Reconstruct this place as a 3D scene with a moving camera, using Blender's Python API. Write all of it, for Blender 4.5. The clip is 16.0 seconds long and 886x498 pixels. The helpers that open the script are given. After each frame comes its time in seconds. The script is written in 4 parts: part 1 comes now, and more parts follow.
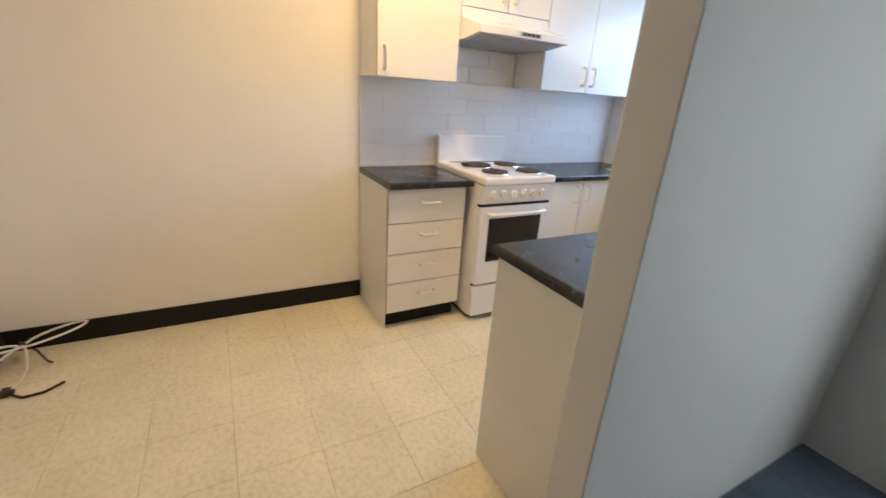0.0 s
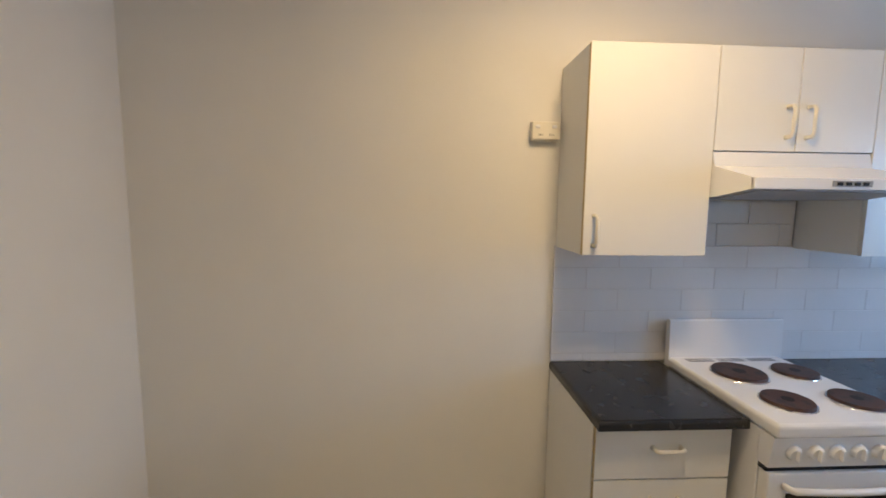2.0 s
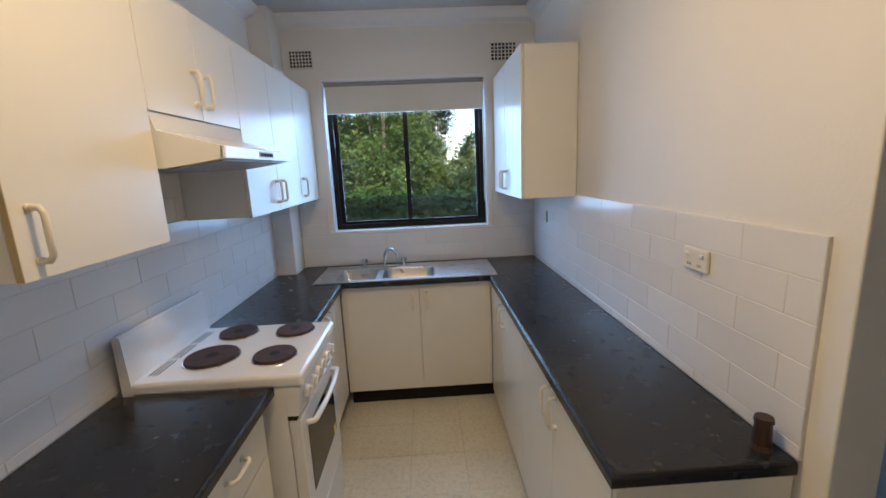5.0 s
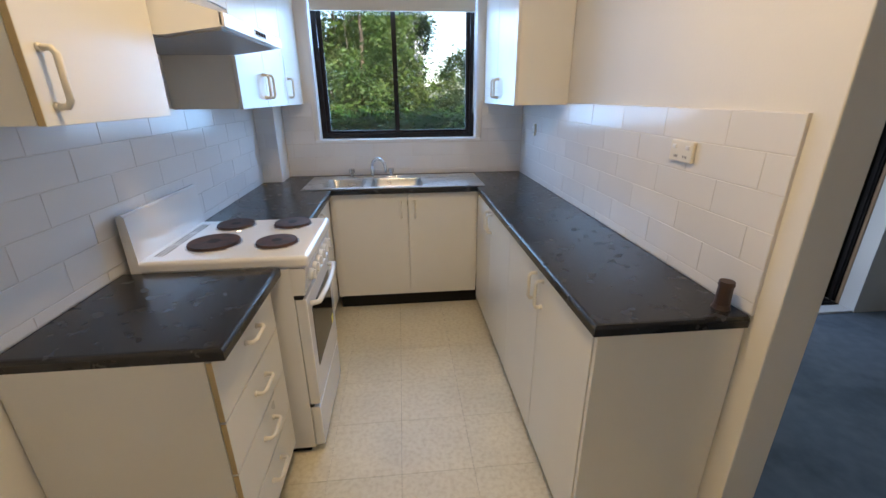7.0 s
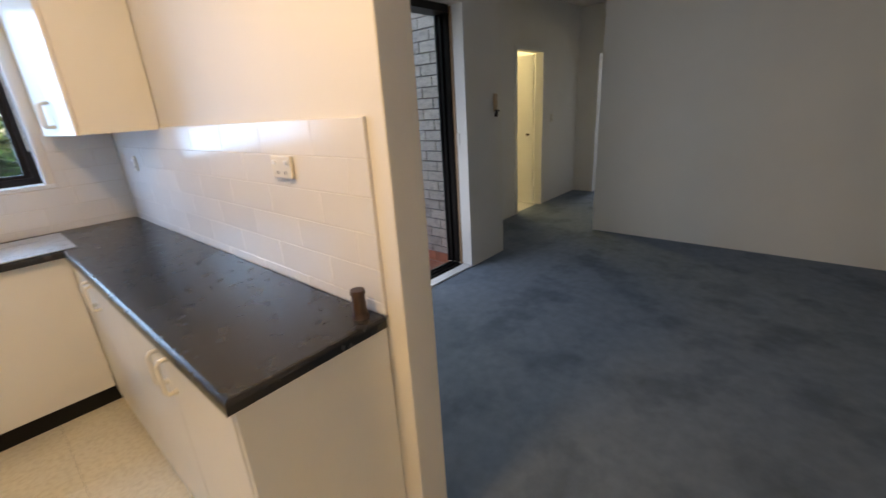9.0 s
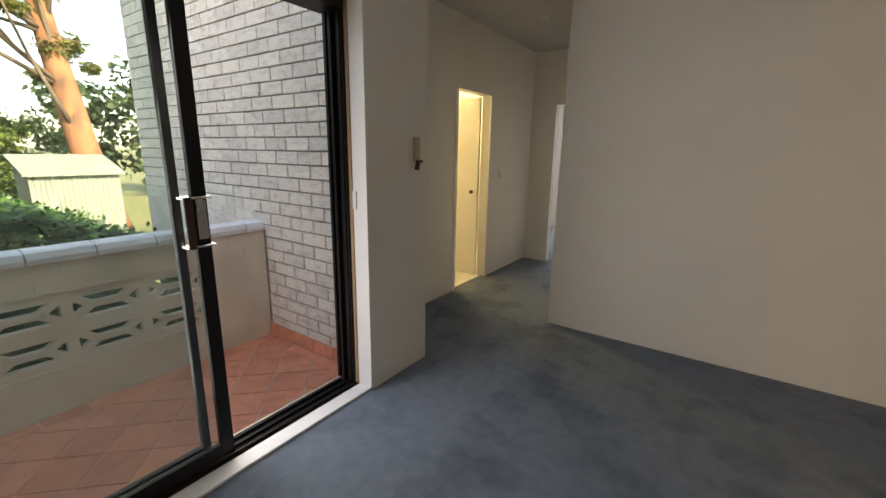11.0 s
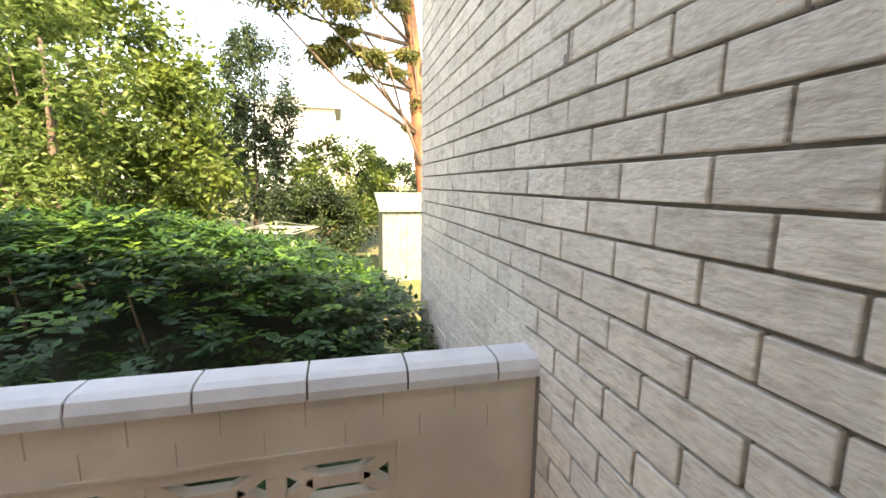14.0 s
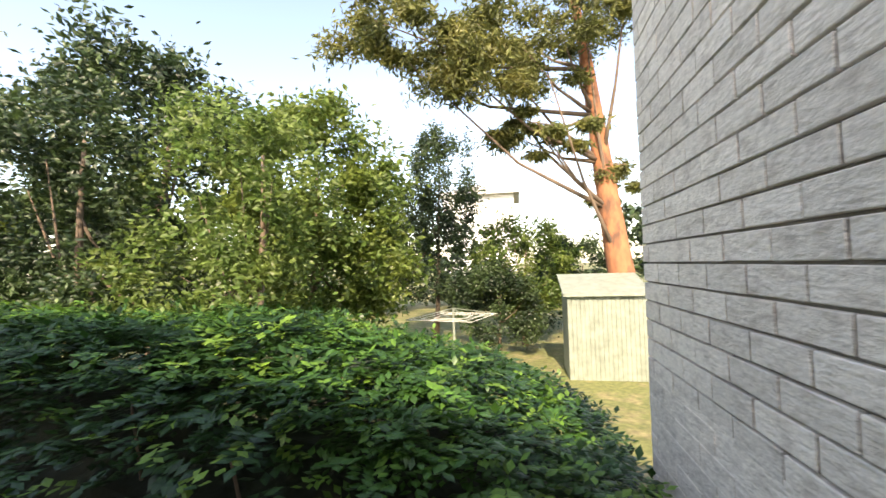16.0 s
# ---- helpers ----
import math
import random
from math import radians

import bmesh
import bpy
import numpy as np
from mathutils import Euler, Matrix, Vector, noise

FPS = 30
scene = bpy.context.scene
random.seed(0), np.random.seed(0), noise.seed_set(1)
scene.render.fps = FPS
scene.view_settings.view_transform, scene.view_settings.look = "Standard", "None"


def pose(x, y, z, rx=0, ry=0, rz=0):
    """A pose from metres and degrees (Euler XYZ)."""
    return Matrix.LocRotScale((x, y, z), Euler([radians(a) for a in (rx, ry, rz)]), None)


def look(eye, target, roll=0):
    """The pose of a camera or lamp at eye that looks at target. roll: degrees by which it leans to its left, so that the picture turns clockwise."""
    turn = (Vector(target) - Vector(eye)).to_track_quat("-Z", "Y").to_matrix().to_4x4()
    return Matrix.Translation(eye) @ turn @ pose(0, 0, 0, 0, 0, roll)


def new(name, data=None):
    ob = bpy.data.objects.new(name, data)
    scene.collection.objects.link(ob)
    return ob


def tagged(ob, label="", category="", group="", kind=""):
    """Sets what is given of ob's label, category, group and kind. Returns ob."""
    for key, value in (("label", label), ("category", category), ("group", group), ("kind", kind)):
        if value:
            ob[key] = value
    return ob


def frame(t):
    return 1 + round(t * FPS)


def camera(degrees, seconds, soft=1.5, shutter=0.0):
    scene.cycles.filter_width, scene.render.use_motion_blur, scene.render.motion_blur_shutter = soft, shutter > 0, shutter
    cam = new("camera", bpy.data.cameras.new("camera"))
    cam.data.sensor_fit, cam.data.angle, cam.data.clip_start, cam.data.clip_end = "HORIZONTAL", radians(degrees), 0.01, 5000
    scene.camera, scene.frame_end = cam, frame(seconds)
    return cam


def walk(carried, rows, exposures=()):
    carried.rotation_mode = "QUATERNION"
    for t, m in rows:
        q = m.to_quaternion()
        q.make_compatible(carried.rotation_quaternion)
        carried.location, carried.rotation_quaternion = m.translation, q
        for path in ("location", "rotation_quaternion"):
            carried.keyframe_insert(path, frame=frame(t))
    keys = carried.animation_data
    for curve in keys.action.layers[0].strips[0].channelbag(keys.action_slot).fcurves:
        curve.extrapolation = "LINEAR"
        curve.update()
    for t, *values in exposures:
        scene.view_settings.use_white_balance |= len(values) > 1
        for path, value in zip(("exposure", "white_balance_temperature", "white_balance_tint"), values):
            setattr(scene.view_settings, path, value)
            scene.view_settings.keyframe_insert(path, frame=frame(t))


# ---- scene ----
cam = camera(94.1, 16.0, shutter=0.15)
PATH = [
    (0, (2.553, -0.773, 1.348), (0.914, 0.138, 0.654), 3.9),
    (0.5, (2.437, -0.623, 1.407), (0.522, -0.46, 0.852), 3.5),
    (1, (2.275, -0.613, 1.457), (0.327, -0.836, 1.061), 3.8),
    (1.5, (2.036, -0.615, 1.576), (0.059, -0.743, 1.299), 0.7),
    (2, (1.815, -0.592, 1.612), (-0.171, -0.488, 1.398), 0.6),
    (2.5, (1.535, -0.62, 1.654), (-0.281, 0.216, 1.593), 1.5),
    (3, (1.347, -0.597, 1.68), (-0.041, 0.843, 1.701), -0.7),
    (3.5, (1.169, -0.565, 1.713), (0.381, 1.272, 1.788), -2.1),
    (4, (1.083, -0.623, 1.74), (0.984, 1.374, 1.746), -0.4),
    (4.5, (1.043, -0.737, 1.716), (1.141, 1.252, 1.527), -1.7),
    (5, (1.103, -0.815, 1.617), (1.178, 1.146, 1.23), -2.6),
    (5.2, (1.131, -0.851, 1.582), (1.19, 1.096, 1.127), -2.1),
    (7.3, (0.928, -0.915, 1.463), (1.184, 0.941, 0.763), 0.5),
    (7.5, (0.877, -0.899, 1.451), (1.252, 0.944, 0.769), 1.2),
    (8, (0.882, -0.885, 1.466), (1.574, 0.869, 0.799), -0.7),
    (8.5, (1.032, -0.855, 1.457), (2.07, 0.718, 0.786), -2.6),
    (9, (1.283, -0.816, 1.448), (2.699, 0.436, 0.796), -3.6),
    (9.2, (1.383, -0.801, 1.44), (2.936, 0.28, 0.792), -2.8),
    (11.5, (2.91, -0.02, 1.445), (4.459, 1.198, 1.102), 2.5),
    (12, (3.265, 0.246, 1.45), (4.601, 1.705, 1.16), 2.7),
    (12.5, (3.484, 0.587, 1.405), (4.6, 2.211, 1.064), 3.2),
    (13, (3.66, 0.933, 1.401), (4.489, 2.712, 1.015), 2.9),
    (13.5, (3.797, 1.303, 1.44), (4.351, 3.188, 1.063), 2.3),
    (14, (3.851, 1.697, 1.468), (4.33, 3.614, 1.16), 0.7),
    (14.5, (3.89, 2.09, 1.499), (4.404, 4.018, 1.359), -0.3),
    (15, (3.987, 2.537, 1.514), (4.227, 4.522, 1.559), -1.2),
    (15.5, (3.963, 2.754, 1.537), (3.932, 4.752, 1.62), -0.0),
    (16, (3.860, 2.860, 1.555), (3.503, 4.826, 1.632), -1.6),
]
EXPOSURES = [
    (0.0, 2.2, 7000, 13), (0.5, 1.9, 6900, 13), (1.0, 1.7, 6500, 12), (1.5, 1.6, 6300, 12), (2.5, 1.4, 6200, 12), (3.5, 1.05, 6100, 12), (4.0, 1.15, 6300, 12), (5.0, 1.3, 6350, 12), (8.0, 1.82, 6300, 12), (9.2, 2.1, 7600, 17),
    (11.5, 2.65, 9100, 20), (12.5, 2.7, 8900, 20), (13.5, 2.72, 9000, 18), (14.5, 2.58, 9500, 18), (15.0, 2.32, 9000, 18), (15.5, 2.1, 8600, 18), (16.0, 2.0, 8200, 17),
]
walk(cam, [(t, look(eye, target, roll)) for t, eye, target, roll in PATH], EXPOSURES)

# light settings
SKY, SUN, LAMP, WINDOW, DOORSKY = 0.14, 3.0, 8.2, 10, 5.5
HEDGE = 11000

# ---- world, sun, lamps ----
world = bpy.data.worlds.new("world")
scene.world = world
world.use_nodes = True
wn = world.node_tree
sky = wn.nodes.new("ShaderNodeTexSky")
sky.sky_type = 'NISHITA'
sky.sun_disc = False
sky.sun_elevation = radians(37)
sky.sun_rotation = radians(185)
bgn = wn.nodes["Background"]
bgn.inputs["Strength"].default_value = SKY
wn.links.new(sky.outputs[0], bgn.inputs["Color"])

sun_data = bpy.data.lights.new("sun", "SUN")
sun_data.energy = SUN
sun_data.angle = radians(0.5)
sun_data.color = (1.0, 0.93, 0.8)
sun = new("sun", sun_data)
sun.matrix_world = look((1.3, -15.6, 11.9), (0, 0, 0))


def lamp_point(name, loc, watts, colour, radius):
    d = bpy.data.lights.new(name, "POINT")
    d.energy, d.color, d.shadow_soft_size = watts, colour, radius
    ob = new(name, d)
    ob.location = loc
    return ob


def lamp_area(name, m, w, h, watts, colour):
    d = bpy.data.lights.new(name, "AREA")
    d.shape, d.size, d.size_y, d.energy, d.color = 'RECTANGLE', w, h, watts, colour
    ob = new(name, d)
    ob.matrix_world = m
    return ob


lamp_point("ceiling_lamp_light", (1.0, 0.05, 2.56), LAMP * 0.34, (1.0, 0.7, 0.36), 0.09)
lamp_area("ceiling_lamp_downlight", look((1.0, 0.05, 2.6), (1.0, 0.0501, 0.0)), 0.24, 0.24, LAMP * 0.6, (1.0, 0.72, 0.39))
lamp_point("bathroom_light", (6.75, 3.0, 2.35), 11, (1.0, 0.86, 0.42), 0.1)
lamp_area("window_sky", look((0.99, 2.52, 1.72), (0.99, 0.0, 1.3)), 1.15, 1.0, WINDOW, (0.36, 0.6, 1.0))
lamp_area("door_sky", look((3.15, 1.645, 1.15), (3.15, -1.0, 0.7)), 1.1, 1.9, DOORSKY, (0.74, 0.86, 1.0))
lamp_area("bedroom_sky", look((10.6, 1.8, 1.6), (8.0, 1.6, 1.0)), 1.4, 1.3, 9, (0.8, 0.9, 1.0))


# ---- materials ----
def mat(name, colour, rough=0.6, metal=0.0, spots=(), bump=0.0, bscale=40.0, stretch=(1, 1, 1), vary=0.06, vscale=3.0, obj=0.0, island=0.0, coat=0.0, mix2=None, m2scale=6.0, m2lo=0.5, m2hi=0.65, spec=0.5):
    """A surface: base colour, slow variation, second colour in patches, bump and random tone by object or island."""
    m = bpy.data.materials.new(name)
    m.use_nodes = True
    nt = m.node_tree
    b = nt.nodes["Principled BSDF"]
    b.inputs["Roughness"].default_value = rough
    b.inputs["Metallic"].default_value = metal
    b.inputs["Specular IOR Level"].default_value = spec
    b.inputs["Coat Weight"].default_value = coat
    N, L = nt.nodes.new, nt.links.new
    tc = N("ShaderNodeTexCoord")
    mp = N("ShaderNodeMapping")
    mp.inputs["Scale"].default_value = stretch
    geo = N("ShaderNodeNewGeometry")
    L(geo.outputs["Position"], mp.inputs["Vector"])

    def noisy(scale, detail=4.0):
        n = N("ShaderNodeTexNoise")
        n.inputs["Scale"].default_value = scale
        n.inputs["Detail"].default_value = detail
        L(mp.outputs["Vector"], n.inputs["Vector"])
        return n

    col = N("ShaderNodeRGB")
    col.outputs[0].default_value = (*colour, 1)
    out = col.outputs[0]
    if mix2:
        n2 = noisy(m2scale, 6)
        r = N("ShaderNodeMapRange")
        r.inputs["From Min"].default_value, r.inputs["From Max"].default_value = m2lo, m2hi
        L(n2.outputs[0], r.inputs["Value"])
        mx = N("ShaderNodeMix")
        mx.data_type = 'RGBA'
        L(r.outputs[0], mx.inputs[0])
        L(out, mx.inputs[6])
        mx.inputs[7].default_value = (*mix2, 1)
        out = mx.outputs[2]
    hsv = N("ShaderNodeHueSaturation")
    L(out, hsv.inputs["Color"])
    val = None
    n1 = noisy(vscale)
    r1 = N("ShaderNodeMapRange")
    r1.inputs["From Min"].default_value, r1.inputs["From Max"].default_value = 0.3, 0.7
    r1.inputs["To Min"].default_value, r1.inputs["To Max"].default_value = 1 - vary, 1 + vary
    L(n1.outputs[0], r1.inputs["Value"])
    val = r1.outputs[0]
    for amount, node, sock in ((obj, "ShaderNodeObjectInfo", "Random"), (island, "ShaderNodeNewGeometry", "Random Per Island")):
        if amount:
            o = N(node)
            r2 = N("ShaderNodeMapRange")
            r2.inputs["To Min"].default_value, r2.inputs["To Max"].default_value = 1 - amount, 1 + amount
            L(o.outputs[sock], r2.inputs["Value"])
            mu = N("ShaderNodeMath")
            mu.operation = 'MULTIPLY'
            L(val, mu.inputs[0])
            L(r2.outputs[0], mu.inputs[1])
            val = mu.outputs[0]
    L(val, hsv.inputs["Value"])
    L(hsv.outputs[0], b.inputs["Base Color"])
    rr = N("ShaderNodeMapRange")
    rr.inputs["To Min"].default_value, rr.inputs["To Max"].default_value = max(rough - vary * 0.6, 0.02), min(rough + vary * 0.6, 1)
    L(n1.outputs[0], rr.inputs["Value"])
    L(rr.outputs[0], b.inputs["Roughness"])
    if bump:
        nb = noisy(bscale, 8)
        bp = N("ShaderNodeBump")
        bp.inputs["Strength"].default_value = bump
        bp.inputs["Distance"].default_value = 0.01
        L(nb.outputs[0], bp.inputs["Height"])
        L(bp.outputs[0], b.inputs["Normal"])
    return m


WALL = mat("wall_paint", (0.8, 0.775, 0.72), 0.6, bump=0.06, bscale=120, vary=0.03, vscale=1.5)
WHITEWALL = mat("white_wall_paint", (0.8, 0.79, 0.77), 0.6, bump=0.06, bscale=120, vary=0.03, vscale=1.5)
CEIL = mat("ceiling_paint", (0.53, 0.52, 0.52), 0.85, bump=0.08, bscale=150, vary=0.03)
GLOSSWHITE = mat("white_gloss_trim", (0.8, 0.8, 0.8), 0.35, vary=0.02)
LAMINATE = mat("cream_laminate", (0.8, 0.78, 0.72), 0.28, vary=0.025, vscale=2, bump=0.02, bscale=200)
EDGE = mat("yellowed_edge_band", (0.55, 0.42, 0.22), 0.5, vary=0.1)
HANDLE = mat("cream_plastic", (0.78, 0.74, 0.64), 0.35, vary=0.02)
ENAMEL = mat("white_enamel", (0.82, 0.82, 0.82), 0.15, vary=0.02, coat=0.3)
COUNTER = mat("black_speckled_laminate", (0.018, 0.018, 0.02), 0.26, mix2=(0.13, 0.12, 0.11), m2scale=38, m2lo=0.7, m2hi=0.76, vary=0.1, vscale=20)
BLACK = mat("black_skirting", (0.01, 0.009, 0.008), 0.6, bump=0.1, bscale=60, vary=0.2, vscale=8, spec=0.25)
ALU = mat("dark_bronze_aluminium", (0.012, 0.01, 0.01), 0.5, vary=0.12, spec=0.25)
PLATE = mat("rusty_cast_iron", (0.06, 0.028, 0.02), 0.6, mix2=(0.025, 0.018, 0.016), m2scale=25, vary=0.2, bump=0.1, bscale=200)
CHROME = mat("chrome", (0.7, 0.7, 0.7), 0.12, metal=1.0, vary=0.03)
STEEL = mat("brushed_stainless_steel", (0.55, 0.56, 0.57), 0.28, metal=1.0, vary=0.06, vscale=12, stretch=(1, 12, 1))
DARK = mat("dark_void", (0.01, 0.01, 0.01), 0.7)
OVENGLASS = mat("black_oven_glass", (0.012, 0.012, 0.012), 0.08, vary=0.05)
TILE = mat("white_glazed_tile", (0.78, 0.77, 0.76), 0.17, obj=0.03, vary=0.02, bump=0.035, bscale=9)
GROUT = mat("pale_tile_grout", (0.68, 0.65, 0.62), 0.8, vary=0.1)
VINYL = mat("cream_marbled_vinyl_tile", (0.74, 0.68, 0.52), 0.42, mix2=(0.63, 0.56, 0.4), m2scale=48, m2lo=0.42, m2hi=0.7, obj=0.03, vary=0.07, vscale=3, bump=0.05, bscale=60)
SUBFLOOR = mat("tile_seam", (0.3, 0.25, 0.17), 0.8)
CARPET = mat("blue_grey_carpet", (0.21, 0.255, 0.32), 0.95, mix2=(0.145, 0.18, 0.23), m2scale=2.6, m2lo=0.5, m2hi=0.66, bump=0.8, bscale=420, vary=0.1, vscale=14, spec=0.1)
BRICK = mat("buff_textured_brick", (0.76, 0.69, 0.6), 0.9, mix2=(0.62, 0.55, 0.47), m2scale=9, obj=0.1, vary=0.1, vscale=30, bump=1.0, bscale=24, stretch=(1, 1, 2.4), spec=0.2)
BRICKFAR = mat("buff_textured_brick_far", (0.76, 0.69, 0.6), 0.9, mix2=(0.62, 0.55, 0.47), m2scale=9, island=0.1, vary=0.1, vscale=30, bump=1.0, bscale=24, stretch=(1, 1, 2.4), spec=0.2)
MORTAR = mat("grey_mortar", (0.24, 0.21, 0.185), 0.95, bump=0.5, bscale=80, vary=0.2)
PARAPET = mat("cream_painted_block", (0.68, 0.61, 0.5), 0.75, mix2=(0.54, 0.47, 0.36), m2scale=3.0, m2lo=0.5, m2hi=0.75, bump=0.25, bscale=90, vary=0.1, vscale=6)
JOINT = mat("parapet_joint", (0.42, 0.36, 0.27), 0.9, vary=0.2)
CAP = mat("white_painted_coping", (0.72, 0.73, 0.74), 0.6, bump=0.15, bscale=60, vary=0.08, vscale=9)
TERRA = mat("terracotta_tile", (0.7, 0.28, 0.17), 0.5, mix2=(0.6, 0.24, 0.15), m2scale=5, obj=0.1, vary=0.1, vscale=14, bump=0.1, bscale=80)
TGROUT = mat("pale_grout", (0.62, 0.52, 0.45), 0.9, vary=0.2, vscale=10)
SOIL = mat("grass_and_leaf_litter", (0.14, 0.15, 0.05), 0.95, mix2=(0.22, 0.19, 0.09), m2scale=2.2, bump=0.8, bscale=30, vary=0.35, vscale=9)
BARK = mat("red_brown_bark", (0.3, 0.125, 0.06), 0.9, mix2=(0.13, 0.065, 0.04), m2scale=5, bump=1.0, bscale=12, stretch=(1, 1, 0.35), vary=0.25, vscale=7)
GREYBARK = mat("grey_brown_bark", (0.14, 0.1, 0.07), 0.9, bump=0.8, bscale=20, stretch=(1, 1, 0.3), vary=0.3)
BLIND = mat("cream_roller_blind", (0.7, 0.66, 0.56), 0.8, vary=0.03)
CORD = mat("white_cable", (0.75, 0.73, 0.68), 0.5)
SHED = mat("galvanised_sheet", (0.24, 0.27, 0.22), 0.6, metal=0.2, vary=0.2, vscale=6)
TERRATRIM = mat("timber_door_trim", (0.4, 0.26, 0.16), 0.5, vary=0.1)
RENDER = mat("pale_rendered_wall", (0.7, 0.7, 0.7), 0.9, vary=0.05)
ROOF = mat("grey_roof_tile", (0.3, 0.28, 0.26), 0.9, vary=0.2)
TAN = mat("tan_plastic", (0.55, 0.42, 0.28), 0.5)
BROWN = mat("brown_plastic", (0.045, 0.022, 0.014), 0.4)
YELLOW = mat("yellow_sticker", (0.7, 0.6, 0.08), 0.6)
GREY = mat("grey_plastic", (0.3, 0.3, 0.3), 0.5)


def leaf_mat(name, colour, colour2, trans=0.35):
    m = mat(name, colour, 0.45, island=0.35, vary=0.2, vscale=2.0, mix2=colour2, m2scale=1.6, m2lo=0.4, m2hi=0.62)
    nt = m.node_tree
    b = nt.nodes["Principled BSDF"]
    t = nt.nodes.new("ShaderNodeBsdfTranslucent")
    mx = nt.nodes.new("ShaderNodeMixShader")
    mx.inputs[0].default_value = trans
    src = b.inputs["Base Color"].links[0].from_socket
    nt.links.new(src, t.inputs["Color"])
    nt.links.new(b.outputs[0], mx.inputs[1])
    nt.links.new(t.outputs[0], mx.inputs[2])
    nt.links.new(mx.outputs[0], nt.nodes["Material Output"].inputs["Surface"])
    return m


HEDGELEAF = leaf_mat("glossy_hedge_leaf", (0.017, 0.055, 0.012), (0.034, 0.1, 0.016), 0.22)
# Much brighter than the other hedge leaves: sunlight on the tips is in the colour.
LITYOUNGLEAF = leaf_mat("lit_young_hedge_leaf", (0.13, 0.24, 0.035), (0.08, 0.19, 0.03), 0.35)
TREELEAF = leaf_mat("tree_leaf", (0.075, 0.13, 0.026), (0.15, 0.2, 0.04), 0.45)
DARKLEAF = leaf_mat("dark_tree_leaf", (0.02, 0.04, 0.018), (0.05, 0.085, 0.026), 0.3)
# Lighter leaf copy; sunlight on the kitchen window's tree is put into its colour.
SUNLEAF = leaf_mat("pale_sunlit_leaf", (0.09, 0.155, 0.035), (0.16, 0.22, 0.055), 0.5)
# Near-black twig colour, with the hedge's inner shade painted into it.
TWIGSHADE = mat("shaded_hedge_twigs", (0.02, 0.025, 0.012), 0.95, vary=0.3, bump=0.8, bscale=30)
GUMLEAF = leaf_mat("gum_leaf", (0.11, 0.13, 0.04), (0.18, 0.18, 0.05), 0.45)


def glass_mat(name, tint):
    m = bpy.data.materials.new(name)
    m.use_nodes = True
    nt = m.node_tree
    nt.nodes.remove(nt.nodes["Principled BSDF"])
    t = nt.nodes.new("ShaderNodeBsdfTransparent")
    t.inputs[0].default_value = (*tint, 1)
    g = nt.nodes.new("ShaderNodeBsdfGlossy")
    g.inputs["Roughness"].default_value = 0.02
    f = nt.nodes.new("ShaderNodeFresnel")
    f.inputs[0].default_value = 1.45
    mx = nt.nodes.new("ShaderNodeMixShader")
    nt.links.new(f.outputs[0], mx.inputs[0])
    nt.links.new(t.outputs[0], mx.inputs[1])
    nt.links.new(g.outputs[0], mx.inputs[2])
    nt.links.new(mx.outputs[0], nt.nodes["Material Output"].inputs["Surface"])
    return m


GLASS = glass_mat("window_glass", (0.92, 0.96, 0.95))


# ---- building helpers ----
ORIGIN = {}


def thing(name, loc, label="", category="", group="", kind=""):
    ob = new(name)
    ob.empty_display_size = 0.05
    ob.location = loc
    ORIGIN[ob.name] = Vector(loc)
    return tagged(ob, label, category, group, kind)


def part(name, bm, material, parent=None, label="", smooth=False):
    """Links a bmesh, built in world places, as one mesh object under parent."""
    base = ORIGIN[parent.name] if parent else Vector((0, 0, 0))
    if base.length:
        bmesh.ops.translate(bm, verts=bm.verts, vec=-base)
    me = bpy.data.meshes.new(name)
    bm.to_mesh(me)
    bm.free()
    me.materials.append(material)
    if smooth:
        for p in me.polygons:
            p.use_smooth = True
    ob = new(name, me)
    if parent:
        ob.parent = parent
    ORIGIN[ob.name] = base
    return tagged(ob, label)


def single(name, bm, material, label, category, kind="", group="", smooth=False):
    return tagged(part(name, bm, material, None, "", smooth), label, category, group, kind)


def bx(bm, x0, x1, y0, y1, z0, z1, bev=0.0, seg=2):
    """Adds a box, with bevelled edges where bev is given."""
    r = bmesh.ops.create_cube(bm, size=1)
    vs = r["verts"]
    for v in vs:
        v.co = Vector(((x0 + x1) / 2 + v.co.x * (x1 - x0), (y0 + y1) / 2 + v.co.y * (y1 - y0), (z0 + z1) / 2 + v.co.z * (z1 - z0)))
    if bev:
        es = list({e for v in vs for e in v.link_edges})
        bmesh.ops.bevel(bm, geom=es, offset=bev, segments=seg, affect='EDGES', profile=0.5)
    return bm


def box(*a, **k):
    return bx(bmesh.new(), *a, **k)


def boxes(*rows, bev=0.0):
    bm = bmesh.new()
    for r in rows:
        bx(bm, *r, bev=bev)
    return bm


def cyl(p0, p1, r0, r1=None, n=16, bm=None):
    """A closed tapered cylinder from p0 to p1."""
    bm = bm or bmesh.new()
    p0, p1 = Vector(p0), Vector(p1)
    d = p1 - p0
    m = Matrix.Translation((p0 + p1) / 2) @ d.to_track_quat('Z', 'Y').to_matrix().to_4x4()
    bmesh.ops.create_cone(bm, cap_ends=True, segments=n, radius1=r0, radius2=r0 if r1 is None else r1, depth=d.length, matrix=m)
    return bm


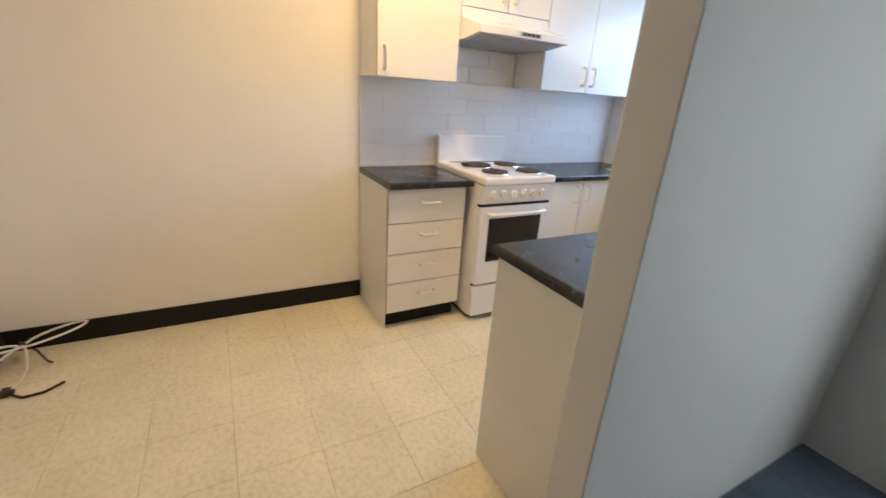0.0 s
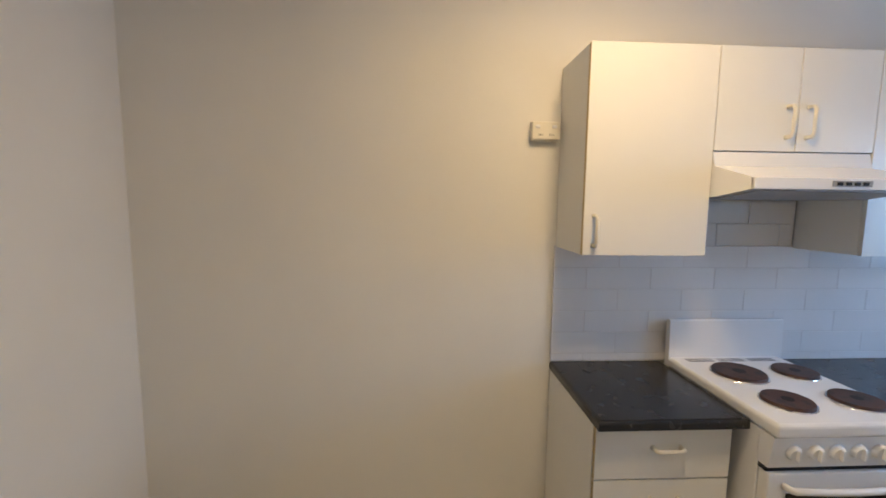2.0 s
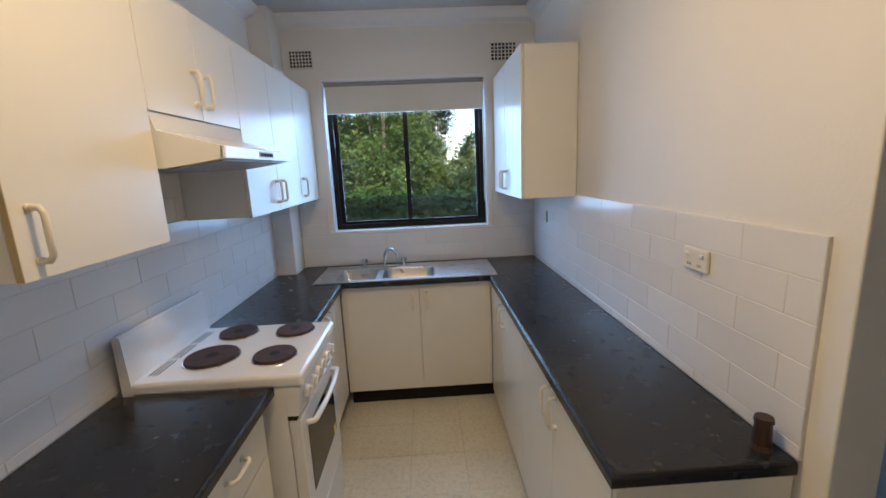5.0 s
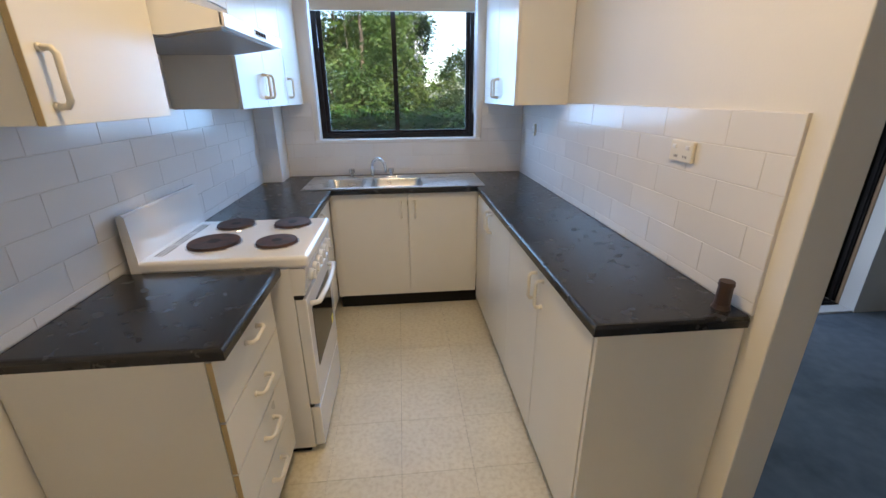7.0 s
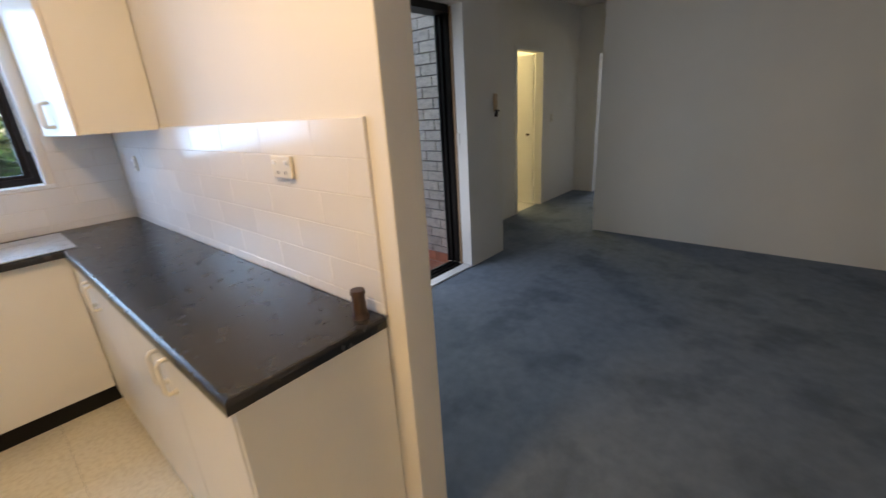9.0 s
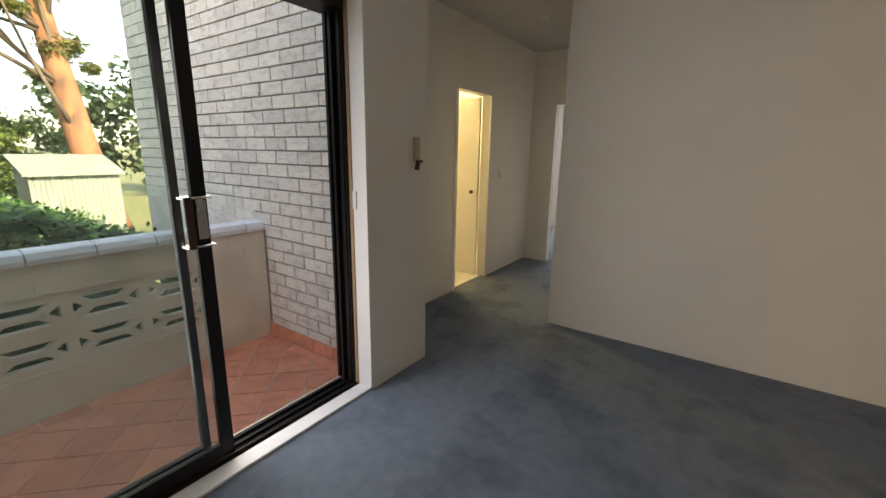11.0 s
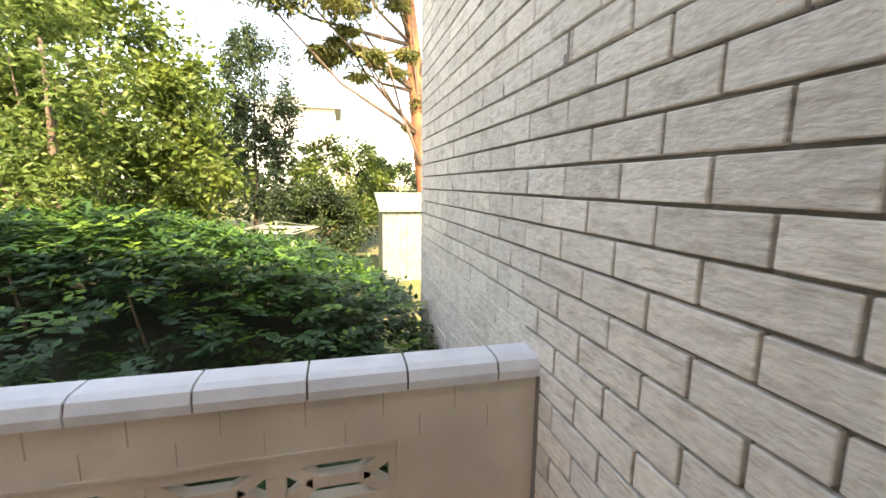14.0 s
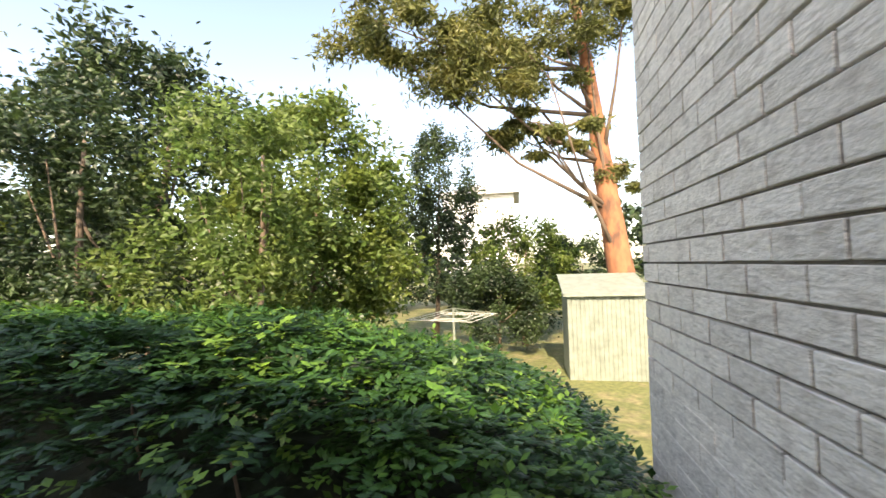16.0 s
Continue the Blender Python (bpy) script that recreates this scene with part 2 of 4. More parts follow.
def tube(points, r, n=8, bm=None, taper=None):
    """A bent tube through points; taper gives a radius for each."""
    bm = bm or bmesh.new()
    pts = [Vector(p) for p in points]
    rings = []
    for i, p in enumerate(pts):
        d = (pts[min(i + 1, len(pts) - 1)] - pts[max(i - 1, 0)]).normalized()
        a = d.orthogonal().normalized() if i == 0 else (last - d * last.dot(d)).normalized()
        last = a
        b = d.cross(a)
        rad = taper[i] if taper else r
        rings.append([bm.verts.new(p + (a * math.cos(2 * math.pi * k / n) + b * math.sin(2 * math.pi * k / n)) * rad) for k in range(n)])
    for i in range(len(rings) - 1):
        for k in range(n):
            bm.faces.new((rings[i][k], rings[i][(k + 1) % n], rings[i + 1][(k + 1) % n], rings[i + 1][k]))
    bm.faces.new(rings[0][::-1])
    bm.faces.new(rings[-1])
    return bm


def arc(c, a, b, r, t0, t1, n=8):
    """Points of a circle round c in the plane of the unit vectors a and b."""
    c, a, b = Vector(c), Vector(a), Vector(b)
    return [c + a * r * math.cos(t0 + (t1 - t0) * i / n) + b * r * math.sin(t0 + (t1 - t0) * i / n) for i in range(n + 1)]


def prism(poly, axis, lo, hi, bm=None):
    """Extrudes a polygon, given in the other two axes, along axis from lo to hi."""
    bm = bm or bmesh.new()

    def put(p, v):
        return {"x": (v, p[0], p[1]), "y": (p[0], v, p[1]), "z": (p[0], p[1], v)}[axis]

    a = [bm.verts.new(put(p, lo)) for p in poly]
    b = [bm.verts.new(put(p, hi)) for p in poly]
    bm.faces.new(a)
    bm.faces.new(b[::-1])
    for i in range(len(poly)):
        j = (i + 1) % len(poly)
        bm.faces.new((a[i], b[i], b[j], a[j]))
    bmesh.ops.recalc_face_normals(bm, faces=bm.faces)
    return bm


def structure(name, bm, material, label, category):
    return single(name, bm, material, label, category, kind="structure")


# ---- large structure ----
H = 2.70           # ceiling
KX = 1.96          # kitchen's partition face
KY = 2.38          # kitchen's window wall face
SY = -1.83         # south wall of the dining nook
PX = 2.077         # living room face of the partition
PE = -0.062        # its free end
WX = 4.575         # balcony's brick wall face
BF = -0.22         # balcony floor

wall_west = structure("wall_west", box(-0.2, 0, -4.2, 2.6, -0.1, H + 0.1), WALL, "cream painted plaster wall beside the cooker", "wall")
wall_kitchen_window = structure("wall_kitchen_window", boxes(
    (0, 0.395, KY, KY + 0.2, -0.1, H + 0.1), (1.59, 2.06, KY, KY + 0.2, -0.1, H + 0.1),
    (0.395, 1.59, KY, KY + 0.2, -0.1, 1.165), (0.395, 1.59, KY, KY + 0.2, 2.275, H + 0.1)), WALL, "cream painted kitchen wall round the window", "wall")
wall_partition = structure("wall_partition", box(KX, PX, PE, KY, -0.1, H, bev=0.004), WALL, "cream painted partition between kitchen and living room", "wall")
wall_pilaster = structure("wall_pilaster", box(0, 0.14, 2.16, KY, 0.9, H), WALL, "small boxed pier in the kitchen corner", "wall")
wall_nook_south = structure("wall_nook_south", box(0, KX, SY - 0.1, SY, -0.1, H), WALL, "white painted wall closing the dining nook", "wall")
wall_partition_south = structure("wall_partition_south", box(KX, PX, -4.1, -1.07, -0.1, H, bev=0.004), WALL, "cream painted wall across the opening from the kitchen partition", "wall")
wall_south = structure("wall_south", box(-0.2, 8.1, -4.2, -4.1, -0.1, H), WALL, "cream painted rear wall of the living room", "wall")
wall_living_east = structure("wall_living_east", box(5.85, 5.96, -4.1, 0.9, -0.1, H, bev=0.004), WALL, "large plain cream wall of the living room", "wall")
wall_hall_south = structure("wall_hall_south", box(5.96, 7.88, 0.8, 0.897, -0.1, H), WHITEWALL, "white hallway wall", "wall")
wall_hall_north = structure("wall_hall_north", boxes(
    (4.72, 6.07, 2.03, 2.13, -0.1, H), (6.73, 7.88, 2.03, 2.13, -0.1, H), (6.07, 6.73, 2.03, 2.13, 2.045, H)), WHITEWALL, "white hallway wall with a bathroom doorway", "wall")
wall_hall_east = structure("wall_hall_east", boxes(
    (7.88, 7.98, 1.7, 3.6, -0.1, H), (7.88, 7.98, -0.4, 0.9, -0.1, H), (7.88, 7.98, 0.9, 1.7, 2.045, H)), WHITEWALL, "white wall with the bedroom doorway", "wall")
wall_door_north = structure("wall_door_north", boxes(
    (4.182, 4.72, 1.39, 1.655, -0.1, H), (2.06, 2.52, 1.39, 1.655, -0.1, H), (2.52, 4.18, 1.39, 1.655, 2.2, H)), WALL, "cream wall round the balcony door", "wall")
wall_nib_return = structure("wall_nib_return", box(4.62, 4.72, 1.655, 2.13, -0.1, H), WHITEWALL, "white return of the wall into the hallway", "wall")
wall_bathroom = structure("wall_bathroom", boxes(
    (5.6, 7.88, 3.5, 3.6, -0.1, H), (5.5, 5.6, 2.13, 3.6, -0.1, H)), WHITEWALL, "pale yellow lit bathroom walls", "wall")
wall_bedroom = structure("wall_bedroom", boxes(
    (7.98, 10.7, 3.5, 3.6, -0.1, H), (7.98, 10.7, -0.5, -0.4, -0.1, H),
    (10.7, 10.8, 2.55, 3.6, -0.1, H), (10.7, 10.8, -0.5, 1.0, -0.1, H), (10.7, 10.8, 1.0, 2.55, -0.1, 0.91), (10.7, 10.8, 1.0, 2.55, 2.38, H)), WHITEWALL, "white bedroom walls with a window", "wall")
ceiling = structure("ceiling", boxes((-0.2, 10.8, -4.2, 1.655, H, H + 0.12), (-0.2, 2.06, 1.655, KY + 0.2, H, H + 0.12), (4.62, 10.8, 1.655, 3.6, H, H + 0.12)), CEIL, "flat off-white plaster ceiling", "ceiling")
floor_carpet = structure("floor_carpet", boxes(
    (2.022, 10.75, -4.1, -0.087, -0.1, 0.0), (PX, 10.75, -0.087, 1.655, -0.1, 0.0), (4.722, 10.75, 1.655, 2.08, -0.1, 0.0), (7.9, 10.75, 2.08, 3.55, -0.1, 0.0)), CARPET, "worn blue-grey carpet with flattened patches", "floor")
floor_kitchen = structure("floor_kitchen", box(0, 2.02, SY, KY, -0.1, -0.004), SUBFLOOR, "cream marbled vinyl tile floor, worn seams", "floor")
floor_bathroom = structure("floor_bathroom", box(5.5, 7.88, 2.08, 3.55, -0.1, 0.004), TILE, "pale bathroom floor", "floor")

# cornices
cor = [(0, 2.615), (0, H), (0.085, H), (0.078, 2.675), (0.05, 2.64), (0.012, 2.625)]
cm = prism([(x, z) for x, z in cor], "y", -4.1, KY)
prism([(KX - x, z) for x, z in cor], "y", -0.1, KY, cm)
prism([(KY - x, z) for x, z in cor], "x", 0.0, KX, cm)
structure("cornice", cm, GLOSSWHITE, "white curved plaster cornice", "cornice")

# black skirtings
structure("baseboard_nook", boxes((0, 0.012, SY, 0.0, 0, 0.115), (0.012, KX - 0.012, SY, SY + 0.012, 0, 0.115), (KX - 0.012, KX, SY, -1.07, 0, 0.1), (KX - 0.012, PX, -1.07, -1.058, 0, 0.1)), BLACK, "black vinyl skirting board", "skirting")
structure("baseboard_partition", boxes((KX - 0.012, PX + 0.012, PE - 0.012, PE, 0, 0.1), (KX - 0.012, KX, PE, 0.0, 0, 0.1), (PX, PX + 0.012, PE, -0.02, 0, 0.1)), BLACK, "black vinyl skirting on the partition end", "skirting")


# ---- kitchen window ----
def kitchen_window():
    w = thing("window_1", (0.99, 2.5, 1.165), "dark bronze aluminium sliding window over the sink", "window", kind="structure")
    y0, y1 = 2.47, 2.53
    part("window_sill", box(0.36, 1.625, KY - 0.012, y0, 1.145, 1.168, bev=0.004), GLOSSWHITE, w, "white painted sill")
    part("reveal", boxes((0.385, 0.4, KY - 0.006, 2.56, 1.168, 2.27), (1.585, 1.6, KY - 0.006, 2.56, 1.168, 2.27), (0.385, 1.6, KY - 0.006, 2.56, 2.262, 2.28)), GLOSSWHITE, w, "white window reveal")
    part("window_frame", boxes((0.4, 0.435, y0, y1, 1.17, 2.262), (1.55, 1.585, y0, y1, 1.17, 2.262), (0.435, 1.55, y0, y1, 1.17, 1.205), (0.435, 1.55, y0, y1, 2.225, 2.262)), ALU, w)
    for n, (a, b, y) in enumerate(((0.435, 1.0, 2.505), (0.965, 1.55, 2.49))):
        sash = part("sash", boxes((a, a + 0.03, y, y + 0.02, 1.205, 2.225), (b - 0.03, b, y, y + 0.02, 1.205, 2.225), (a + 0.03, b - 0.03, y, y + 0.02, 1.205, 1.225), (a + 0.03, b - 0.03, y, y + 0.02, 2.205, 2.225)), ALU, w)
        p = part("pane", box(a + 0.03, b - 0.03, y + 0.008, y + 0.012, 1.225, 2.205), GLASS, sash)
        p.visible_shadow = False
    part("latch", box(0.97, 0.985, 2.478, 2.492, 1.4, 1.46, bev=0.003), BLACK, w)
    b = thing("roller_blind", (0.99, 2.43, 2.25), "cream roller blind rolled mostly up in the window head", "blind")
    part("cloth", box(0.41, 1.575, 2.425, 2.428, 2.055, 2.25), BLIND, b)
    part("tube", cyl((0.405, 2.43, 2.25), (1.58, 2.43, 2.25), 0.018), GREY, b)
    part("bottom_rail", box(0.41, 1.575, 2.42, 2.434, 2.04, 2.06, bev=0.003), BLIND, b)
    c = thing("blind_cord", (1.572, 2.42, 1.3), "thin white bead cord of the blind", "cord")
    part("cord", tube([(1.572, 2.42, 2.23), (1.573, 2.42, 1.8), (1.571, 2.42, 1.35)], 0.003, 6), CORD, c)


kitchen_window()


def air_vent(x0, x1, z0, z1):
    v = thing("air_vent", ((x0 + x1) / 2, KY, z0), "cream plaster wall vent with small square holes", "vent", "kitchen wall vents")
    part("backing", box(x0, x1, KY - 0.003, KY - 0.001, z0, z1), DARK, v)
    nx, nz = 7, 5
    bm = bmesh.new()
    dx, dz = (x1 - x0) / nx, (z1 - z0) / nz
    for i in range(nx + 1):
        bx(bm, x0 + i * dx - dx * 0.13, x0 + i * dx + dx * 0.13, KY - 0.011, KY - 0.003, z0 - dz * 0.25, z1 + dz * 0.25)
    for j in range(nz + 1):
        bx(bm, x0 - dx * 0.25, x1 + dx * 0.25, KY - 0.0095, KY - 0.0035, z0 + j * dz - dz * 0.13, z0 + j * dz + dz * 0.13)
    part("grille", bm, WALL, v)


air_vent(0.19, 0.35, 2.36, 2.475)
air_vent(1.635, 1.82, 2.365, 2.485)


# ---- cabinets ----
def pull(parent, c, along, out, length=0.11):
    """A cream bow handle: c its middle on the face, along its run, out away from the face."""
    c, along, out = Vector(c), Vector(along), Vector(out)
    h = length / 2
    pts = [c - along * h, c - along * h + out * 0.022, c - along * (h - 0.012) + out * 0.03, c + along * (h - 0.012) + out * 0.03, c + along * h + out * 0.022, c + along * h]
    bm = tube(pts, 0.0072, 8)
    for s in (-1, 1):
        cyl(c + along * h * s, c + along * h * s + out * 0.006, 0.01, 0.009, 10, bm)
    part("handle", bm, HANDLE, parent, "cream plastic bow handle", smooth=True)


def drawer_unit():
    u = thing("drawer_cabinet", (0.27, 0.26, 0), "cream laminate four-drawer kitchen cabinet on a black plinth", "cabinet", "kitchen base cabinets")
    part("body", box(0.004, 0.49, 0.008, 0.49, 0.1, 0.865), LAMINATE, u)
    part("end_panel", box(0.004, 0.491, 0.004, 0.0075, 0.0, 0.866), LAMINATE, u)
    part("plinth", box(0.02, 0.455, 0.012, 0.485, 0.0, 0.1), BLACK, u, "black kick board")
    z = [0.105, 0.295, 0.48, 0.665, 0.86]
    for a, b in zip(z, z[1:]):
        d = part("drawer_front", box(0.492, 0.508, 0.008, 0.492, a + 0.003, b - 0.003, bev=0.0015), LAMINATE, u)
        pull(d, (0.508, 0.262, (a + b) / 2 + 0.02), (0, 1, 0), (1, 0, 0), 0.1)
        part("edge_band", box(0.493, 0.507, 0.0065, 0.0078, a + 0.004, b - 0.004), EDGE, d, "yellowed edge strip")


drawer_unit()


def base_corner():
    u = thing("base_cabinet", (0.27, 1.45, 0), "cream laminate base cabinet beside the cooker", "cabinet", "kitchen base cabinets")
    part("body", box(0.004, 0.49, 1.075, 1.86, 0.1, 0.865), LAMINATE, u)
    part("plinth", box(0.02, 0.45, 1.075, 1.86, 0, 0.1), BLACK, u, "black kick board")
    for a, b, hy in ((1.075, 1.44, 1.39), (1.443, 1.83, 1.49)):
        d = part("door", box(0.492, 0.508, a + 0.002, b - 0.002, 0.105, 0.86, bev=0.0015), LAMINATE, u)
        pull(d, (0.508, hy, 0.77), (0, 0, 1), (1, 0, 0))
    s = thing("sink_cabinet", (1.0, 2.1, 0), "cream laminate two-door cabinet under the sink", "cabinet", "kitchen base cabinets")
    part("body", box(0.52, 1.51, 1.872, KY - 0.004, 0.1, 0.72), LAMINATE, s)
    part("filler", box(0.5095, 0.544, 1.862, 1.871, 0.1, 0.862), LAMINATE, s)
    part("plinth", box(0.52, 1.53, 1.89, 2.3, 0, 0.1), BLACK, s, "black kick board")
    for a, b, hx in ((0.545, 1.03, 0.985), (1.034, 1.515, 1.08)):
        d = part("door", box(a, b, 1.854, 1.87, 0.105, 0.86, bev=0.0015), LAMINATE, s)
        pull(d, (hx, 1.854, 0.745), (0, 0, 1), (0, -1, 0))
    r = thing("base_cabinet", (1.74, 0.93, 0), "long cream laminate base cabinet along the partition", "cabinet", "kitchen base cabinets")
    part("body", box(1.536, KX - 0.004, 0.035, 1.87, 0.1, 0.865), LAMINATE, r)
    part("end_panel", box(1.52, KX - 0.004, 0.016, 0.033, 0.0, 0.865, bev=0.001), LAMINATE, r)
    part("plinth", box(1.56, KX - 0.01, 0.034, 1.88, 0, 0.1), BLACK, r, "black kick board")
    ys = [0.036, 0.50, 0.96, 1.42, 1.85]
    for i, (a, b) in enumerate(zip(ys, ys[1:])):
        d = part("door", box(1.518, 1.534, a + 0.002, b - 0.002, 0.06, 0.86, bev=0.0015), LAMINATE, r)
        hy = b - 0.04 if i % 2 == 0 else a + 0.04
        pull(d, (1.518, hy, 0.765), (0, 0, 1), (-1, 0, 0))


base_corner()


def upper_cabs():
    lab = "cream laminate wall cabinet"
    f = 0.307
    a = thing("wall_cabinet", (0.15, 0.25, 1.43), lab + " with one tall door beside the cooker hood", "cabinet", "kitchen wall cabinets")
    part("body", box(0.004, f - 0.018, 0.01, 0.487, 1.43, 2.195), LAMINATE, a)
    d = part("door", box(f - 0.016, f, 0.01, 0.487, 1.428, 2.197, bev=0.0015), LAMINATE, a)
    part("edge_band", box(f - 0.015, f - 0.001, 0.0085, 0.0098, 1.43, 2.195), EDGE, d, "yellowed edge strip")
    pull(d, (f, 0.05, 1.52), (0, 0, 1), (1, 0, 0))
    b = thing("wall_cabinet", (0.15, 0.8, 1.825), lab + " with two short doors over the hood", "cabinet", "kitchen wall cabinets")
    part("body", box(0.004, f - 0.018, 0.492, 1.114, 1.825, 2.195), LAMINATE, b)
    for y0, y1, hy in ((0.49, 0.803, 0.765), (0.805, 1.115, 0.845)):
        d = part("door", box(f - 0.016, f, y0 + 0.001, y1 - 0.001, 1.823, 2.197, bev=0.0015), LAMINATE, b)
        pull(d, (f, hy, 1.93), (0, 0, 1), (1, 0, 0))
    c = thing("wall_cabinet", (0.15, 1.7, 1.43), lab + " with three doors reaching the window wall", "cabinet", "kitchen wall cabinets")
    part("body", box(0.004, f - 0.018, 1.118, 2.155, 1.43, 2.195), LAMINATE, c)
    part("filler", box(0.144, f - 0.018, 2.155, KY - 0.004, 1.43, 2.195), LAMINATE, c)
    for y0, y1, hy in ((1.117, 1.51, 1.47), (1.512, 1.93, 1.55), (1.932, 2.37, 1.985)):
        d = part("door", box(f - 0.016, f, y0 + 0.001, y1 - 0.001, 1.428, 2.197, bev=0.0015), LAMINATE, c)
        pull(d, (f, hy, 1.53), (0, 0, 1), (1, 0, 0))
    g = 1.645
    r = thing("wall_cabinet", (1.8, 1.95, 1.425), lab + " with two doors on the partition", "cabinet", "kitchen wall cabinets")
    part("body", box(g + 0.018, KX - 0.004, 1.492, 2.36, 1.425, 2.235), LAMINATE, r)
    for y0, y1, hy in ((1.49, 1.94, 1.9), (1.945, 2.362, 1.985)):
        d = part("door", box(g, g + 0.016, y0 + 0.001, y1 - 0.001, 1.423, 2.237, bev=0.0015), LAMINATE, r)
        pull(d, (g, hy, 1.52), (0, 0, 1), (-1, 0, 0))


upper_cabs()


# ---- worktops ----
def counter(name, poly, label):
    bm = prism(poly, "z", 0.866, 0.9)
    top = [e for e in bm.edges if all(abs(v.co.z - 0.9) < 1e-4 for v in e.verts)]
    bmesh.ops.bevel(bm, geom=top, offset=0.012, segments=3, affect='EDGES', profile=0.5)
    single(name, bm, COUNTER, label, "worktop")


counter("worktop", [(0.004, 0.0), (0.545, 0.0), (0.545, 0.523), (0.004, 0.523)], "short black speckled laminate worktop on the drawers")
cu = bmesh.new()
for poly in ([(0.004, 1.07), (0.535, 1.07), (0.535, 1.817), (0.34, 1.83), (0.34, 2.28), (0.145, 2.28), (0.145, 2.155), (0.004, 2.155)],
             [(0.145, 2.28), (1.54, 2.28), (1.54, KY - 0.009), (0.145, KY - 0.009)],
             [(1.5, 0.0), (KX - 0.012, 0.0), (KX - 0.012, KY - 0.009), (1.54, KY - 0.009), (1.54, 1.83), (1.5, 1.817)],
             [(0.34, 1.83), (0.535, 1.817), (1.5, 1.817), (1.54, 1.83)]):
    prism(poly, "z", 0.866, 0.9, cu)
bmesh.ops.bevel(cu, geom=[e for e in cu.edges if all(abs(v.co.z - 0.9) < 1e-4 for v in e.verts) and
                ((abs(e.verts[0].co.x - 0.535) < 1e-3 and abs(e.verts[1].co.x - 0.535) < 1e-3) or (abs(e.verts[0].co.x - 1.5) < 1e-3 and abs(e.verts[1].co.x - 1.5) < 1e-3) or (abs(e.verts[0].co.y) < 1e-3 and abs(e.verts[1].co.y) < 1e-3) or (abs(e.verts[0].co.y - 1.817) < 1e-3 and abs(e.verts[1].co.y - 1.817) < 1e-3))],
                offset=0.012, segments=3, affect='EDGES', profile=0.5)
single("worktop", cu, COUNTER, "U-shaped black speckled laminate worktop round the sink", "worktop")


# ---- sink ----
def sink():
    s = thing("sink", (0.93, 2.05, 0.9), "stainless steel double-bowl sink with a ribbed drainer", "sink")
    x0, x1, y0, y1 = 0.34, 1.56, 1.825, 2.29
    b1, b2 = (0.47, 0.745), (0.785, 1.14)
    ya, yb = 1.865, 2.165
    z0, z1 = 0.901, 0.907
    part("rim", boxes((x0, x1, y0, ya, z0, z1), (x0, x1, yb, y1, z0, z1), (x0, b1[0], ya, yb, z0, z1), (b1[1], b2[0], ya, yb, z0, z1), (b2[1], 1.17, ya, yb, z0, z1), (1.46, x1, ya, yb, z0, z1)), STEEL, s)
    for a, b in (b1, b2):
        bm = bmesh.new()
        n = 24

        def ring(z, inset, rad):
            pts = []
            for cx, cy, t0 in ((b - inset - rad, yb - inset - rad, 0), (a + inset + rad, yb - inset - rad, 1), (a + inset + rad, ya + inset + rad, 2), (b - inset - rad, ya + inset + rad, 3)):
                for k in range(7):
                    t = (t0 + k / 6) * math.pi / 2
                    pts.append(bm.verts.new((cx + rad * math.cos(t), cy + rad * math.sin(t), z)))
            return pts
        rs = [ring(0.907, -0.002, 0.05), ring(0.895, 0.004, 0.05), ring(0.77, 0.015, 0.05), ring(0.755, 0.035, 0.04)]
        for p, q in zip(rs, rs[1:]):
            for k in range(len(p)):
                bm.faces.new((p[k], p[(k + 1) % len(p)], q[(k + 1) % len(q)], q[k]))
        bm.faces.new(rs[-1])
        bowl = part("bowl", bm, STEEL, s, smooth=True)
        part("drain", cyl(((a + b) / 2, 2.0, 0.7555), ((a + b) / 2, 2.0, 0.759), 0.035), CHROME, bowl)
    part("drainer", box(1.17, 1.46, ya, yb, 0.9, 0.9035), STEEL, s)
    for i in range(9):
        part("rib", box(1.18 + i * 0.031, 1.192 + i * 0.031, ya + 0.02, yb - 0.02, 0.9035, 0.906, bev=0.001, seg=1), STEEL, s)
    t = thing("tap", (0.8, 2.225, 0.907), "chrome swan-neck sink tap with two handles", "tap")
    part("base_plate", box(0.6, 0.96, 2.205, 2.245, 0.907, 0.915, bev=0.003), CHROME, t)
    sp = [(0.78, 2.225, 0.91), (0.78, 2.225, 0.98)] + arc((0.832, 2.18, 0.98), (-0.75, 0.66, 0), (0, 0, 1), 0.069, 0, math.pi, 12) + [(0.884, 2.134, 0.955)]
    part("spout", tube(sp, 0.0115, 12), CHROME, t, smooth=True)
    for x in (0.63, 0.92):
        k = cyl((x, 2.225, 0.912), (x, 2.225, 0.945), 0.013, 0.011)
        cyl((x, 2.225, 0.945), (x, 2.225, 0.972), 0.024, 0.021, 10, k)
        part("tap_handle", k, CHROME, t)


sink()


